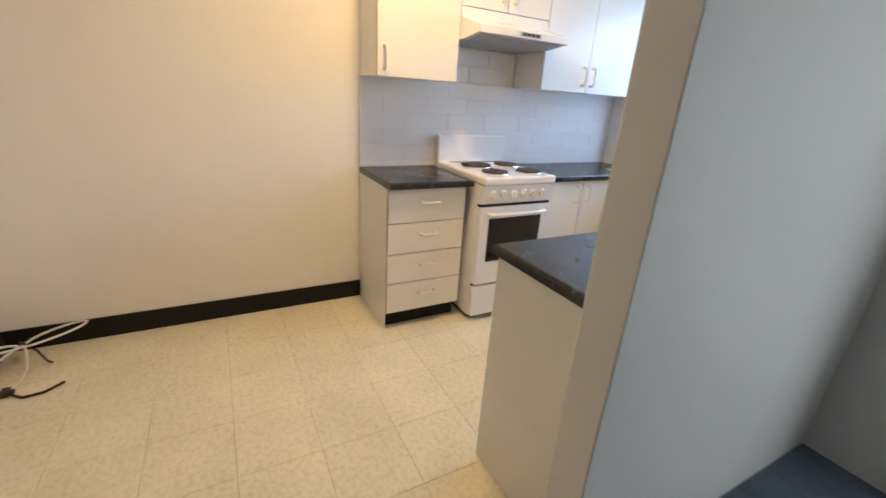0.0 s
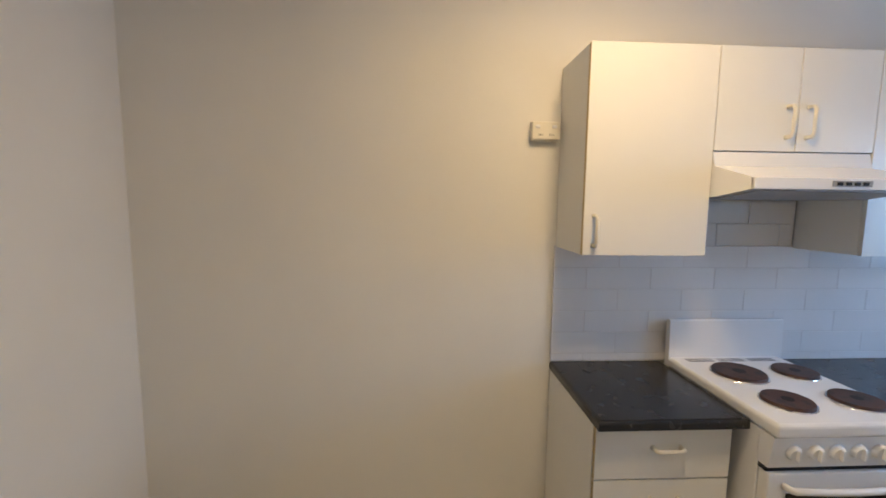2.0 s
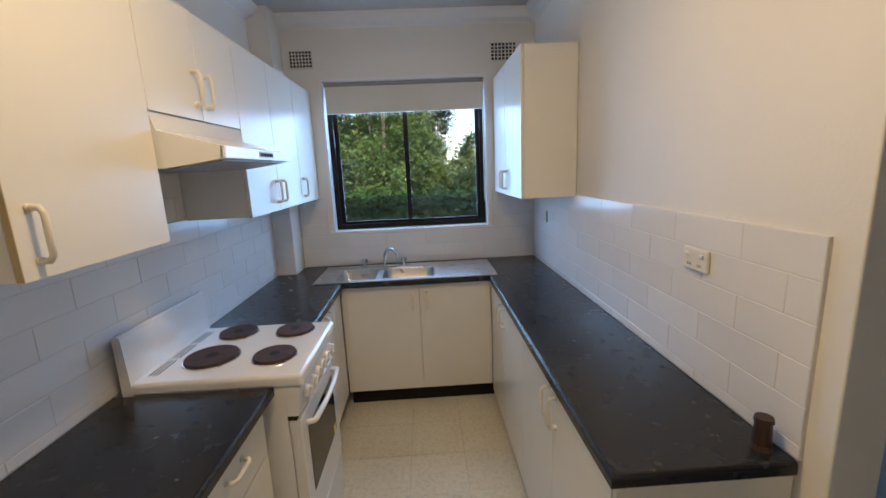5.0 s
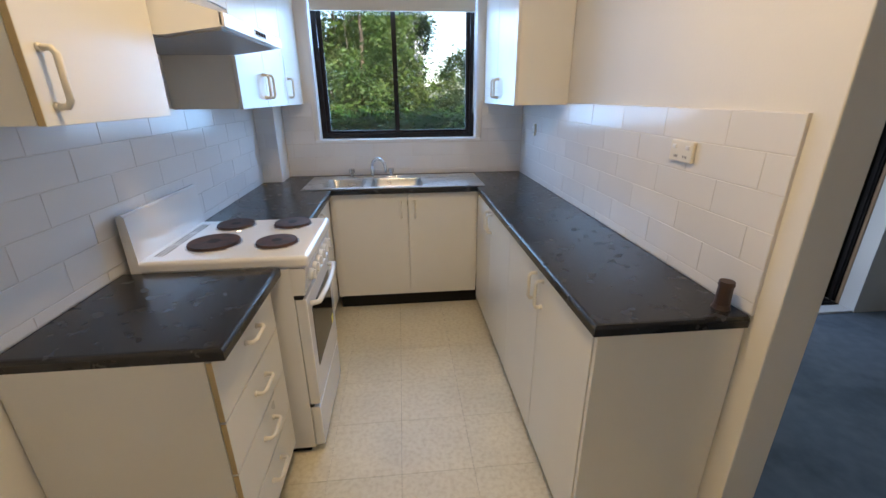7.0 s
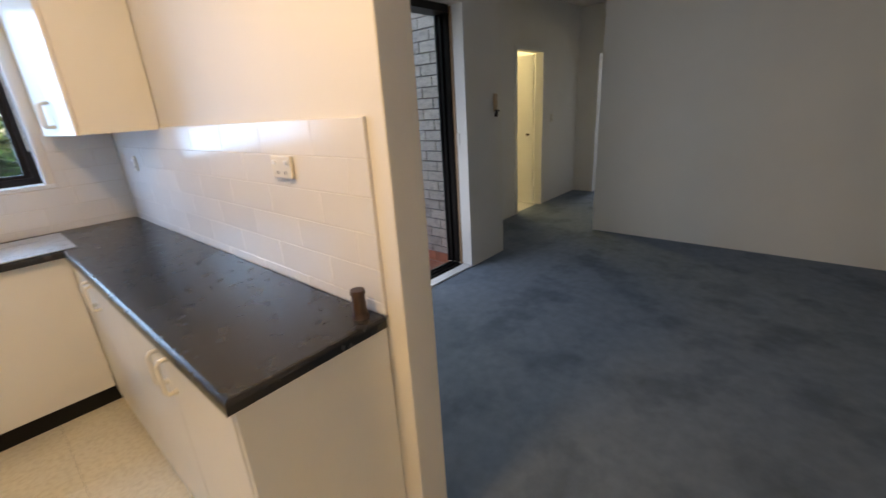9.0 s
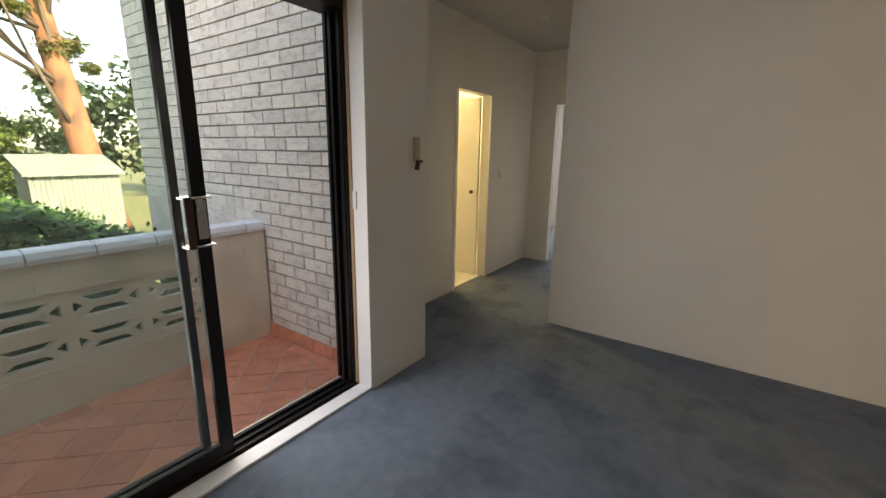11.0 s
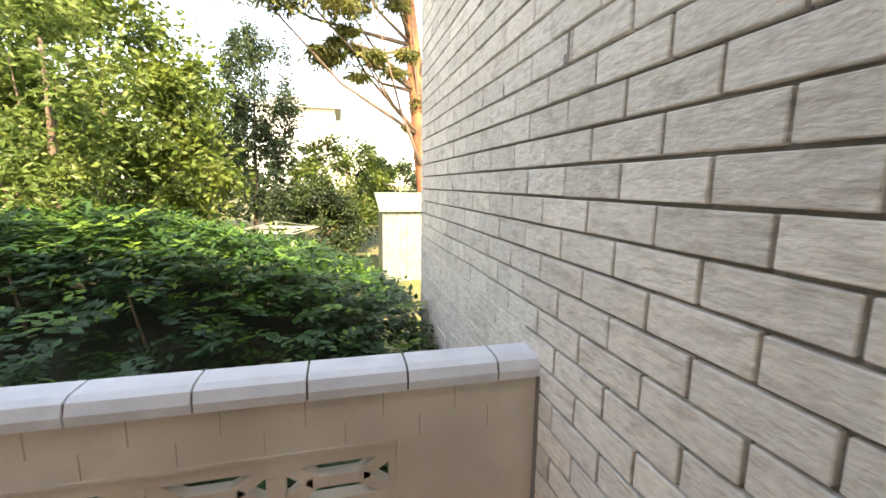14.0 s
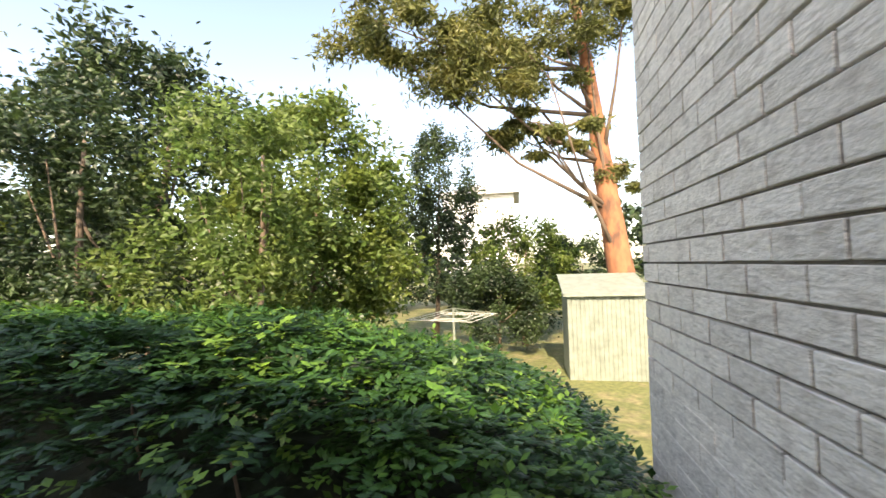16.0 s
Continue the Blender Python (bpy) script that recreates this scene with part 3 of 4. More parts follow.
# ---- cooker ----
def cooker():
    y0, y1 = 0.53, 1.063
    c = thing("electric_cooker", (0.3, 0.8, 0), "white enamel upright electric cooker with four rusty hotplates", "cooker")
    part("body", box(0.03, 0.575, y0 + 0.004, y1 - 0.004, 0.03, 0.886, bev=0.004), ENAMEL, c)
    part("plinth", box(0.05, 0.55, y0 + 0.02, y1 - 0.02, 0.0, 0.03), BLACK, c)
    part("hob", box(0.05, 0.645, y0, y1 - 0.01, 0.885, 0.934, bev=0.014, seg=3), ENAMEL, c)
    sp = prism([(0.03, 1.098), (0.036, 1.106), (0.05, 1.108), (0.058, 1.1), (0.064, 0.95), (0.064, 0.89), (0.03, 0.89)], "y", y0, y1)
    back = part("splashback", sp, ENAMEL, c)
    for k in range(3):
        for j in range(3):
            part("vent_slot", box(0.086 + j * 0.013, 0.0905 + j * 0.013, y0 + 0.06 + k * 0.142, y0 + 0.18 + k * 0.142, 0.932, 0.9348), DARK, back)
    for x, y, r in ((0.25, 0.712, 0.098), (0.247, 0.955, 0.08), (0.495, 0.695, 0.08), (0.497, 0.95, 0.08)):
        p = part("hotplate", cyl((x, y, 0.937), (x, y, 0.947), r, r - 0.003, 32), PLATE, c, "rust-brown solid hotplate")
        part("ring", cyl((x, y, 0.933), (x, y, 0.938), r + 0.006, r + 0.004, 32), CHROME, p)
        part("dimple", cyl((x, y, 0.9465), (x, y, 0.9477), r * 0.25, r * 0.24, 20), DARK, p)
    pan = part("control_panel", prism([(0.575, 0.775), (0.618, 0.775), (0.632, 0.884), (0.575, 0.884)], "y", y0 + 0.002, y1 - 0.002), ENAMEL, c)
    for i in range(6):
        y = y0 + 0.075 + i * 0.073
        k = cyl((0.622, y, 0.832), (0.642, y, 0.829), 0.026, 0.023, 20)
        bx(k, 0.64, 0.654, y - 0.005, y + 0.005, 0.811, 0.85, bev=0.002, seg=1)
        part("knob", k, ENAMEL, pan)
    part("shadow_gap", box(0.56, 0.606, y0 + 0.006, y1 - 0.006, 0.755, 0.775), DARK, c)
    d = part("oven_door", box(0.577, 0.62, y0 + 0.006, y1 - 0.006, 0.26, 0.755, bev=0.005), ENAMEL, c)
    part("oven_window", box(0.6195, 0.622, y0 + 0.07, y1 - 0.07, 0.41, 0.685), OVENGLASS, d, "black glass oven window")
    part("sticker", box(0.6222, 0.6228, y1 - 0.125, y1 - 0.085, 0.413, 0.455), YELLOW, d, "small yellow sticker")
    h = [(0.62, y0 + 0.06, 0.712), (0.647, y0 + 0.065, 0.714)] + [(0.653 + 0.01 * math.sin(math.pi * i / 6), y0 + 0.07 + i * (y1 - y0 - 0.14) / 6, 0.715) for i in range(7)] + [(0.647, y1 - 0.065, 0.714), (0.62, y1 - 0.06, 0.712)]
    part("oven_handle", tube(h, 0.011, 10), ENAMEL, d, smooth=True)
    part("drawer", box(0.577, 0.617, y0 + 0.006, y1 - 0.006, 0.04, 0.245, bev=0.006), ENAMEL, c, "white storage drawer")
    part("gap", box(0.57, 0.59, y0 + 0.008, y1 - 0.008, 0.245, 0.26), DARK, c)


cooker()


# ---- range hood ----
def hood():
    h = thing("range_hood", (0.25, 0.8, 1.64), "white sloping cooker hood under the short cabinet", "range hood")
    y0, y1 = 0.493, 1.113
    part("canopy", prism([(0.004, 1.65), (0.004, 1.82), (0.3, 1.82), (0.315, 1.765), (0.5, 1.712), (0.5, 1.675), (0.33, 1.652)], "y", y0, y1), ENAMEL, h)
    part("front_strip", box(0.492, 0.508, y0, y1, 1.674, 1.713, bev=0.003), ENAMEL, h)
    part("filter", prism([(0.03, 1.646), (0.03, 1.65), (0.33, 1.652), (0.485, 1.673), (0.485, 1.668), (0.33, 1.647)], "y", y0 + 0.03, y1 - 0.03), GREY, h, "grey mesh filter")
    lb = part("control_strip", box(0.508, 0.5095, 0.76, 0.9, 1.684, 1.704), GREY, h)
    for i in range(4):
        part("button", box(0.509, 0.514, 0.775 + i * 0.03, 0.793 + i * 0.03, 1.688, 1.699, bev=0.001, seg=1), DARK, lb)


hood()


# ---- power points and small fittings ----
def power_point(name, m, label, w=0.115, h=0.07, group=""):
    p = thing(name, (0, 0, 0), label, "power point", group)
    ORIGIN[p.name] = Vector((0, 0, 0))
    part("plate", box(-w / 2, w / 2, 0, 0.012, -h / 2, h / 2, bev=0.004), HANDLE, p)
    for s in (-1, 1):
        part("switch", box(s * w * 0.3 - 0.01, s * w * 0.3 + 0.01, 0.012, 0.017, h * 0.12, h * 0.3, bev=0.002, seg=1), GLOSSWHITE, p)
        for k in (-1, 0, 1):
            part("slot", box(s * w * 0.2 + k * 0.008 - 0.0012, s * w * 0.2 + k * 0.008 + 0.0012, 0.0118, 0.0124, -h * 0.25 - 0.004, -h * 0.25 + 0.005), DARK, p)
    p.matrix_world = m
    return p


power_point("power_point", pose(0.03, -0.065, 1.93, 0, 0, -90), "cream double power point on a mounting block beside the cabinet", 0.12, 0.075)
single("mounting_block", box(0, 0.029, -0.125, -0.005, 1.89, 1.97, bev=0.003), HANDLE, "cream block behind a power point on the wall", "mounting block")
power_point("power_point", pose(KX - 0.012, 0.41, 1.3, 0, 0, 90), "white double power point on the tiled wall")
power_point("power_point", pose(KX - 0.012, 2.02, 1.25, 0, 0, 90), "narrow white switch on the tiled wall", 0.035, 0.08)
power_point("power_point", pose(5.85, -1.55, 0.3, 0, 0, 90), "cream power point low on the living room wall")


def bottle_stub():
    b = thing("pipe_stub", (1.905, 0.06, 0.9), "short dark brown pipe stub standing on the worktop", "pipe stub")
    part("collar", cyl((1.905, 0.06, 0.9), (1.905, 0.06, 0.912), 0.026, 0.022), BROWN, b)
    part("stem", cyl((1.905, 0.06, 0.912), (1.905, 0.06, 0.972), 0.021, 0.019), BROWN, b)
    part("cap", cyl((1.905, 0.06, 0.972), (1.905, 0.06, 0.984), 0.022, 0.02), BROWN, b)


bottle_stub()


def cable_bundle():
    c = thing("cable_bundle", (0.2, -1.6, 0), "loose white looped cable with a brown plug on the floor", "cable")
    # two bows tied together against the corner, tails running to the plug
    knot = Vector((0.13, -1.71, 0.1))
    for ends, reach, lift in ((Vector((-0.42, 1.0, 0.05)), 0.25, 0.03), (Vector((0.9, -0.42, 0.2)), 0.2, 0.04)):
        d = ends.normalized()
        s = d.cross(Vector((0, 0, 1))).normalized()
        bow = [knot + d * reach * 0.5 * (1 - math.cos(a)) + s * 0.045 * math.sin(a) + Vector((0, 0, lift * math.sin(a * 0.5) - 0.02)) for a in [i * 2 * math.pi / 16 for i in range(17)]]
        for p in bow:
            p.x, p.y = max(p.x, 0.02), max(p.y, -1.81)
        part("loop", tube(bow, 0.006, 8), CORD, c, smooth=True)
    part("tie", tube([knot + Vector((0, -0.02, -0.02)), knot + Vector((0.012, 0, 0.012)), knot + Vector((0, 0.02, -0.02))], 0.007, 8), BROWN, c, "dark tie")
    part("tail", tube([knot, (0.2, -1.785, 0.06), (0.29, -1.79, 0.012), (0.35, -1.76, 0.008), (0.385, -1.715, 0.012)], 0.006, 8), CORD, c, smooth=True)
    part("tail", tube([knot, (0.17, -1.69, 0.07), (0.24, -1.68, 0.02), (0.32, -1.68, 0.008), (0.385, -1.7, 0.012)], 0.006, 8), CORD, c, smooth=True)
    part("tail", tube([knot, (0.15, -1.66, 0.06), (0.19, -1.62, 0.015), (0.2, -1.6, 0.008)], 0.005, 8), BROWN, c, "short dark end", smooth=True)
    part("plug", boxes((0.375, 0.425, -1.725, -1.695, 0.0, 0.026), (0.388, 0.412, -1.742, -1.68, 0.002, 0.02), bev=0.005), BROWN, c, "brown plug")
    part("lead", tube([(0.41, -1.7, 0.012), (0.455, -1.64, 0.007), (0.445, -1.57, 0.007), (0.4, -1.51, 0.012)], 0.006, 8), BROWN, c, "dark lead", smooth=True)


cable_bundle()


def ceiling_lamp():
    c = thing("ceiling_light", (1.0, 0.05, H), "round white ceiling light over the kitchen entry", "ceiling light")
    part("base", cyl((1.0, 0.05, H - 0.03), (1.0, 0.05, H), 0.15, 0.15, 28), GLOSSWHITE, c)


ceiling_lamp()


# ---- balcony door ----
def balcony_door():
    d = thing("door_1", (3.35, 1.67, 0), "dark bronze aluminium sliding balcony door standing half open", "door", kind="structure")
    y0, y1 = 1.49, 1.65
    jb = bmesh.new()
    for xa, ya, yb in ((4.15, 1.52, 1.532), (4.14, 1.532, 1.55), (4.155, 1.55, 1.58), (4.125, 1.58, 1.6), (4.15, 1.6, 1.63), (4.135, 1.63, 1.65)):
        bx(jb, xa, 4.178, ya, yb, 0.03, 2.195)
    part("jamb", jb, ALU, d, "black channelled jamb")
    part("door_frame", boxes((2.522, 2.57, y0, y1, 0.03, 2.195), (2.57, 4.125, y0, y1, 2.14, 2.195)), ALU, d)
    part("track", boxes((2.522, 4.178, y0, y1, 0.0, 0.012), (2.522, 4.125, 1.505, 1.513, 0.012, 0.03), (2.522, 4.125, 1.555, 1.563, 0.012, 0.03), (2.522, 4.125, 1.605, 1.613, 0.012, 0.03)), ALU, d, "black grooved floor track")
    part("threshold", box(2.522, 4.178, 1.395, 1.489, 0.0, 0.016, bev=0.003), GLOSSWHITE, d, "pale threshold board")
    part("reveal", box(4.17, 4.186, 1.386, 1.495, 0.016, 2.2, bev=0.002), GLOSSWHITE, d, "white painted reveal")
    part("trim", box(4.163, 4.178, 1.496, 1.519, 0.016, 2.195, bev=0.003), TERRATRIM, d, "brown timber trim")
    part("striker", box(4.158, 4.17, 1.462, 1.49, 1.12, 1.22, bev=0.003), GLOSSWHITE, d, "white latch keeper")
    for a, b, w, y in ((2.56, 3.38, 0.058, 1.515), (2.56, 3.298, 0.034, 1.56)):
        s = part("sash", boxes((a, a + w, y, y + 0.03, 0.03, 2.14), (b - w, b, y, y + 0.03, 0.03, 2.14), (a + w, b - w, y, y + 0.03, 0.03, 0.1), (a + w, b - w, y, y + 0.03, 2.08, 2.14), bev=0.003), ALU, d)
        p = part("pane", box(a + w, b - w, y + 0.013, y + 0.018, 0.1, 2.08), GLASS, s)
        p.visible_shadow = False
        if b > 3.35:
            part("handle", box(3.262, 3.292, 1.445, 1.458, 1.05, 1.255, bev=0.004), BROWN, s, "dark brown pull")
            part("handle_bracket", boxes((3.262, 3.372, 1.458, 1.51, 1.246, 1.256), (3.262, 3.372, 1.458, 1.51, 1.05, 1.06), bev=0.002), CHROME, s, "chrome bracket")
            part("lock", box(3.332, 3.37, 1.505, 1.516, 1.075, 1.24, bev=0.003), STEEL, s, "brushed lock plate")


balcony_door()


def intercom():
    i = thing("intercom", (4.6, 1.385, 1.35), "tan plastic wall intercom handset", "intercom")
    part("base", box(4.58, 4.63, 1.37, 1.39, 1.38, 1.53, bev=0.006), TAN, i)
    part("handset", prism([(4.57, 1.335), (4.592, 1.33), (4.604, 1.375), (4.63, 1.378), (4.63, 1.39), (4.585, 1.392)], "y", 1.35, 1.37), BROWN, i, "dark brown lower piece")


intercom()


# ---- hallway and rooms beyond ----
structure("trim_bathroom", boxes((6.025, 6.07, 2.018, 2.03, 0.0, 2.045), (6.73, 6.775, 2.018, 2.03, 0, 2.045), (6.025, 6.775, 2.018, 2.03, 2.045, 2.09)), GLOSSWHITE, "white painted bathroom door frame", "door frame")
bath_door = thing("door_2", (6.72, 2.14, 0), "pale painted bathroom door standing open", "door", kind="structure")
part("leaf", box(6.685, 6.722, 2.135, 2.83, 0.01, 2.035, bev=0.002), WHITEWALL, bath_door)
part("door_handle", cyl((6.685, 2.2, 1.0), (6.645, 2.2, 1.0), 0.012, 0.02), BROWN, bath_door, "small dark knob")
bt = thing("bathtub", (6.4, 3.3, 0), "pale bathtub along the bathroom wall", "bathtub")
part("apron", box(5.62, 7.4, 2.85, 2.87, 0.004, 0.5, bev=0.005), WHITEWALL, bt)
part("rim", boxes((5.62, 7.4, 2.84, 2.92, 0.5, 0.53), (5.62, 7.4, 3.4, 3.49, 0.5, 0.53), (5.62, 5.72, 2.92, 3.4, 0.5, 0.53), (7.3, 7.4, 2.92, 3.4, 0.5, 0.53)), ENAMEL, bt)
part("basin", box(5.72, 7.3, 2.92, 3.4, 0.15, 0.2), ENAMEL, bt)
power_point("light_switch", pose(7.02, 2.028, 1.2, 0, 0, 180), "white light switch beside the bathroom door", 0.07, 0.11)
power_point("light_switch", pose(5.55, 2.028, 1.2, 0, 0, 180), "white light switch on the hallway wall", 0.07, 0.11)
sd = thing("smoke_alarm", (6.6, 1.4, H), "round white smoke alarm on the hallway ceiling", "smoke alarm")
part("body", cyl((6.6, 1.4, H - 0.04), (6.6, 1.4, H), 0.05, 0.06, 24), GLOSSWHITE, sd)
structure("trim_bedroom", boxes((7.868, 7.88, 1.7, 1.75, 0, 2.045), (7.868, 7.88, 0.9, 1.75, 2.045, 2.095)), GLOSSWHITE, "white painted bedroom door frame", "door frame")
bw = thing("window_2", (10.72, 1.8, 0.91), "bedroom window with a dark frame and a partly lowered blind", "window", kind="structure")
part("window_frame", boxes((10.72, 10.76, 1.0, 1.04, 0.91, 2.38), (10.72, 10.76, 2.51, 2.55, 0.91, 2.38), (10.72, 10.76, 1.76, 1.8, 0.95, 2.34), (10.72, 10.76, 1.04, 2.51, 0.91, 0.95), (10.72, 10.76, 1.04, 2.51, 2.34, 2.38)), ALU, bw)
part("window_sill", box(10.66, 10.72, 0.97, 2.58, 0.87, 0.91), BROWN, bw, "dark timber sill")
part("blind", box(10.7, 10.712, 1.02, 2.53, 2.05, 2.38), BLIND, bw, "cream blind")
bp = part("pane", box(10.738, 10.742, 1.04, 2.51, 0.95, 2.34), GLASS, bw)
bp.visible_shadow = False


# ---- balcony ----
floor_balcony = structure("floor_balcony", box(2.0, WX, 1.66, 3.2, BF - 0.15, BF - 0.006), TGROUT, "terracotta balcony floor laid diagonally with pale joints", "floor")
structure("step_balcony", box(2.0, 4.18, 1.65, 1.68, BF - 0.15, -0.002), PARAPET, "cream painted step under the balcony door", "step")
structure("wall_balcony_west", box(2.06, 2.18, 1.66, 2.58, BF, 2.62), BRICKFAR, "buff brick side wall of the balcony", "wall")
# Unseen block added over the ceiling; its height sets the shadow on the hedge.
structure("roof_shade_block", boxes((-0.4, 11.0, -4.4, 1.655, H + 0.13, 3.3), (-0.4, 2.06, 1.655, 2.6, H + 0.13, 3.3)), BRICKFAR, "added unseen brick block above the ceiling that shades the garden", "wall")
structure("wall_outer_door", box(4.182, WX, 1.656, 1.675, BF, 2.62), BRICKFAR, "buff brick edge beside the balcony door", "wall")

PY = 3.05
parapet = thing("parapet", (3.4, 3.1, BF), "cream painted balcony parapet with pierced breeze blocks and white coping", "parapet", kind="structure")
bx0, bx1, bz0, bz1 = 2.78, 4.03, 0.075, 0.555
pb = bmesh.new()
for r in ((2.2, bx0, PY, PY + 0.1, BF - 0.1, 0.755), (bx1, WX - 0.004, PY, PY + 0.1, BF - 0.1, 0.755), (bx0, bx1, PY, PY + 0.1, BF - 0.1, bz0), (bx0, bx1, PY, PY + 0.1, bz1, 0.755)):
    bx(pb, *r)
part("wall", pb, PARAPET, parapet)
part("border", boxes((bx0 - 0.012, bx0, PY - 0.005, PY, bz0 - 0.012, bz1 + 0.012), (bx1, bx1 + 0.012, PY - 0.005, PY, bz0 - 0.012, bz1 + 0.012), (bx0, bx1, PY - 0.005, PY, bz0 - 0.012, bz0), (bx0, bx1, PY - 0.005, PY, bz1, bz1 + 0.012)), PARAPET, parapet)


def bar2(bm, a, b, w, y0, y1):
    """A bar in the plane of the parapet from a to b, w wide."""
    a, b = Vector(a), Vector(b)
    n = Vector((-(b - a).y, (b - a).x)).normalized() * w / 2
    prism([tuple(a + n), tuple(b + n), tuple(b - n), tuple(a - n)], "y", y0, y1, bm)


def breeze(x0, x1, z0, z1):
    bm = bmesh.new()
    ex, ez = 0.03, 0.05
    y0, y1 = PY + 0.006, PY + 0.058
    for r in ((x0, x0 + ex, y0, y1, z0, z1), (x1 - ex, x1, y0, y1, z0, z1), (x0 + ex, x1 - ex, y0, y1, z0, z0 + ez), (x0 + ex, x1 - ex, y0, y1, z1 - ez, z1)):
        bx(bm, *r)
    w, zc = x1 - x0, (z0 + z1) / 2
    l, r = x0 + w * 0.34, x1 - w * 0.34
    bar2(bm, (l - 0.02, zc), (r + 0.02, zc), 0.042, y0 + 0.002, y1 - 0.002)
    for a, b in (((l - 0.01, zc), (x0 + ex, z0 + ez)), ((l - 0.01, zc), (x0 + ex, z1 - ez)), ((r + 0.01, zc), (x1 - ex, z0 + ez)), ((r + 0.01, zc), (x1 - ex, z1 - ez))):
        bar2(bm, a, b, 0.044, y0 + 0.003, y1 - 0.003)
    return bm


for z0, z1, first in ((bz1 + 0.014, 0.655, 2.289), (0.658, 0.755, 2.42)):
    x = first
    while x < WX - 0.1:
        part("joint", box(x - 0.0018, x + 0.0018, PY - 0.0012, PY + 0.002, z0, z1), JOINT, parapet)
        x += 0.26
bw3 = (bx1 - bx0) / 3
for i in range(3):
    for j in range(2):
        part("breeze_block", breeze(bx0 + i * bw3, bx0 + (i + 1) * bw3, bz0 + j * 0.24, bz0 + (j + 1) * 0.24), PARAPET, parapet)
cx = [2.2, 2.39, 2.72, 3.055, 3.39, 3.73, 4.065, 4.4, WX - 0.004]
for a, b in zip(cx, cx[1:]):
    cp = prism([(PY - 0.02, 0.757), (PY - 0.024, 0.79), (PY - 0.01, 0.826), (PY + 0.02, 0.838), (PY + 0.12, 0.838), (PY + 0.14, 0.815), (PY + 0.14, 0.757)], "x", a + 0.004, b - 0.004)
    part("coping_tile", cp, CAP, parapet)
part("coping_bed", box(2.2, WX - 0.004, PY - 0.008, PY + 0.13, 0.757, 0.822), MORTAR, parapet)
dead = thing("dead_leaf", (3.95, 1.95, BF), "curled dry brown leaf on the balcony tiles", "leaf")
part("blade", tube([(3.88, 1.9, BF + 0.006), (3.93, 1.93, BF + 0.014), (4.0, 1.98, BF + 0.02)], 0.01, 6, taper=[0.003, 0.014, 0.002]), TAN, dead)

# ---- brick wall ----
wall_brick = structure("wall_brick", boxes((WX + 0.008, WX + 0.05, 1.655, 5.39, -1.3, 5.2), (WX + 0.05, WX + 0.12, 2.14, 5.39, -1.3, 5.2)), MORTAR, "buff textured brick wall beside the balcony", "wall")
ORIGIN[wall_brick.name] = Vector((0, 0, 0))
CH, BL = 0.1045, 0.277
L0 = 1.535


def brick_mesh(length):
    bm = box(-0.012, 0.03, 0.005, length - 0.005, 0.0055, CH - 0.0055, bev=0.003, seg=1)
    me = bpy.data.meshes.new("brick")
    bm.to_mesh(me)
    bm.free()
    me.materials.append(BRICK)
    return me


part("flush_mortar", box(WX - 0.0105, WX + 0.008, 3.16, 5.385, -1.3, 0.93), BRICKFAR, wall_brick, "pale flush-filled lower joints")
part("dark_strip", box(WX - 0.0135, WX - 0.009, PY - 0.03, PY - 0.001, BF, 0.76), MORTAR, wall_brick, "dark mortar-coloured strip beside the parapet")
part("chip", boxes((WX - 0.0145, WX - 0.0125, 2.935, 2.95, 1.86, 1.945), (WX - 0.0145, WX - 0.0125, 2.95, 2.968, 1.845, 1.885)), MORTAR, wall_brick, "dark streak of spilt mortar")
part("chip", boxes((WX - 0.0145, WX - 0.0125, 3.47, 3.482, 1.84, 1.9), (WX - 0.0145, WX - 0.0125, 3.482, 3.5, 1.84, 1.856)), MORTAR, wall_brick, "small dark chip")
whole, half = brick_mesh(BL), brick_mesh(BL / 2)
rngb = random.Random(4)
far = bmesh.new()
for k in range(-27, 35):
    z = L0 + k * CH
    off = 2.789 - BL * 6 + (0 if k % 2 == 0 else BL / 2)
    y = off
    while y < 5.36:
        if y > 1.64:
            if 1.64 < y < 4.25 and 0.1 < z < 3.15 and y + BL < 5.38:
                o = new("brick", whole)
                o.parent = wall_brick
                o.location = (WX + rngb.uniform(-0.0015, 0.0025), y, z)
                o.rotation_euler = (rngb.uniform(-0.004, 0.004), 0, 0)
            elif (z > BF - 0.1) or y > 3.1:
                ln = min(BL, 5.385 - y)
                if ln > 0.05:
                    jx = rngb.uniform(-0.002, 0.002)
                    bx(far, WX - 0.012 + jx, WX + 0.03, y + 0.005, y + ln - 0.005, z + 0.0055, z + CH - 0.0055)
        y += BL
tagged(part("brick_courses", far, BRICKFAR, wall_brick), kind="stuff")

# ---- kitchen wall tiles ----
TL, TH = 0.3, 0.1
rngt = random.Random(21)


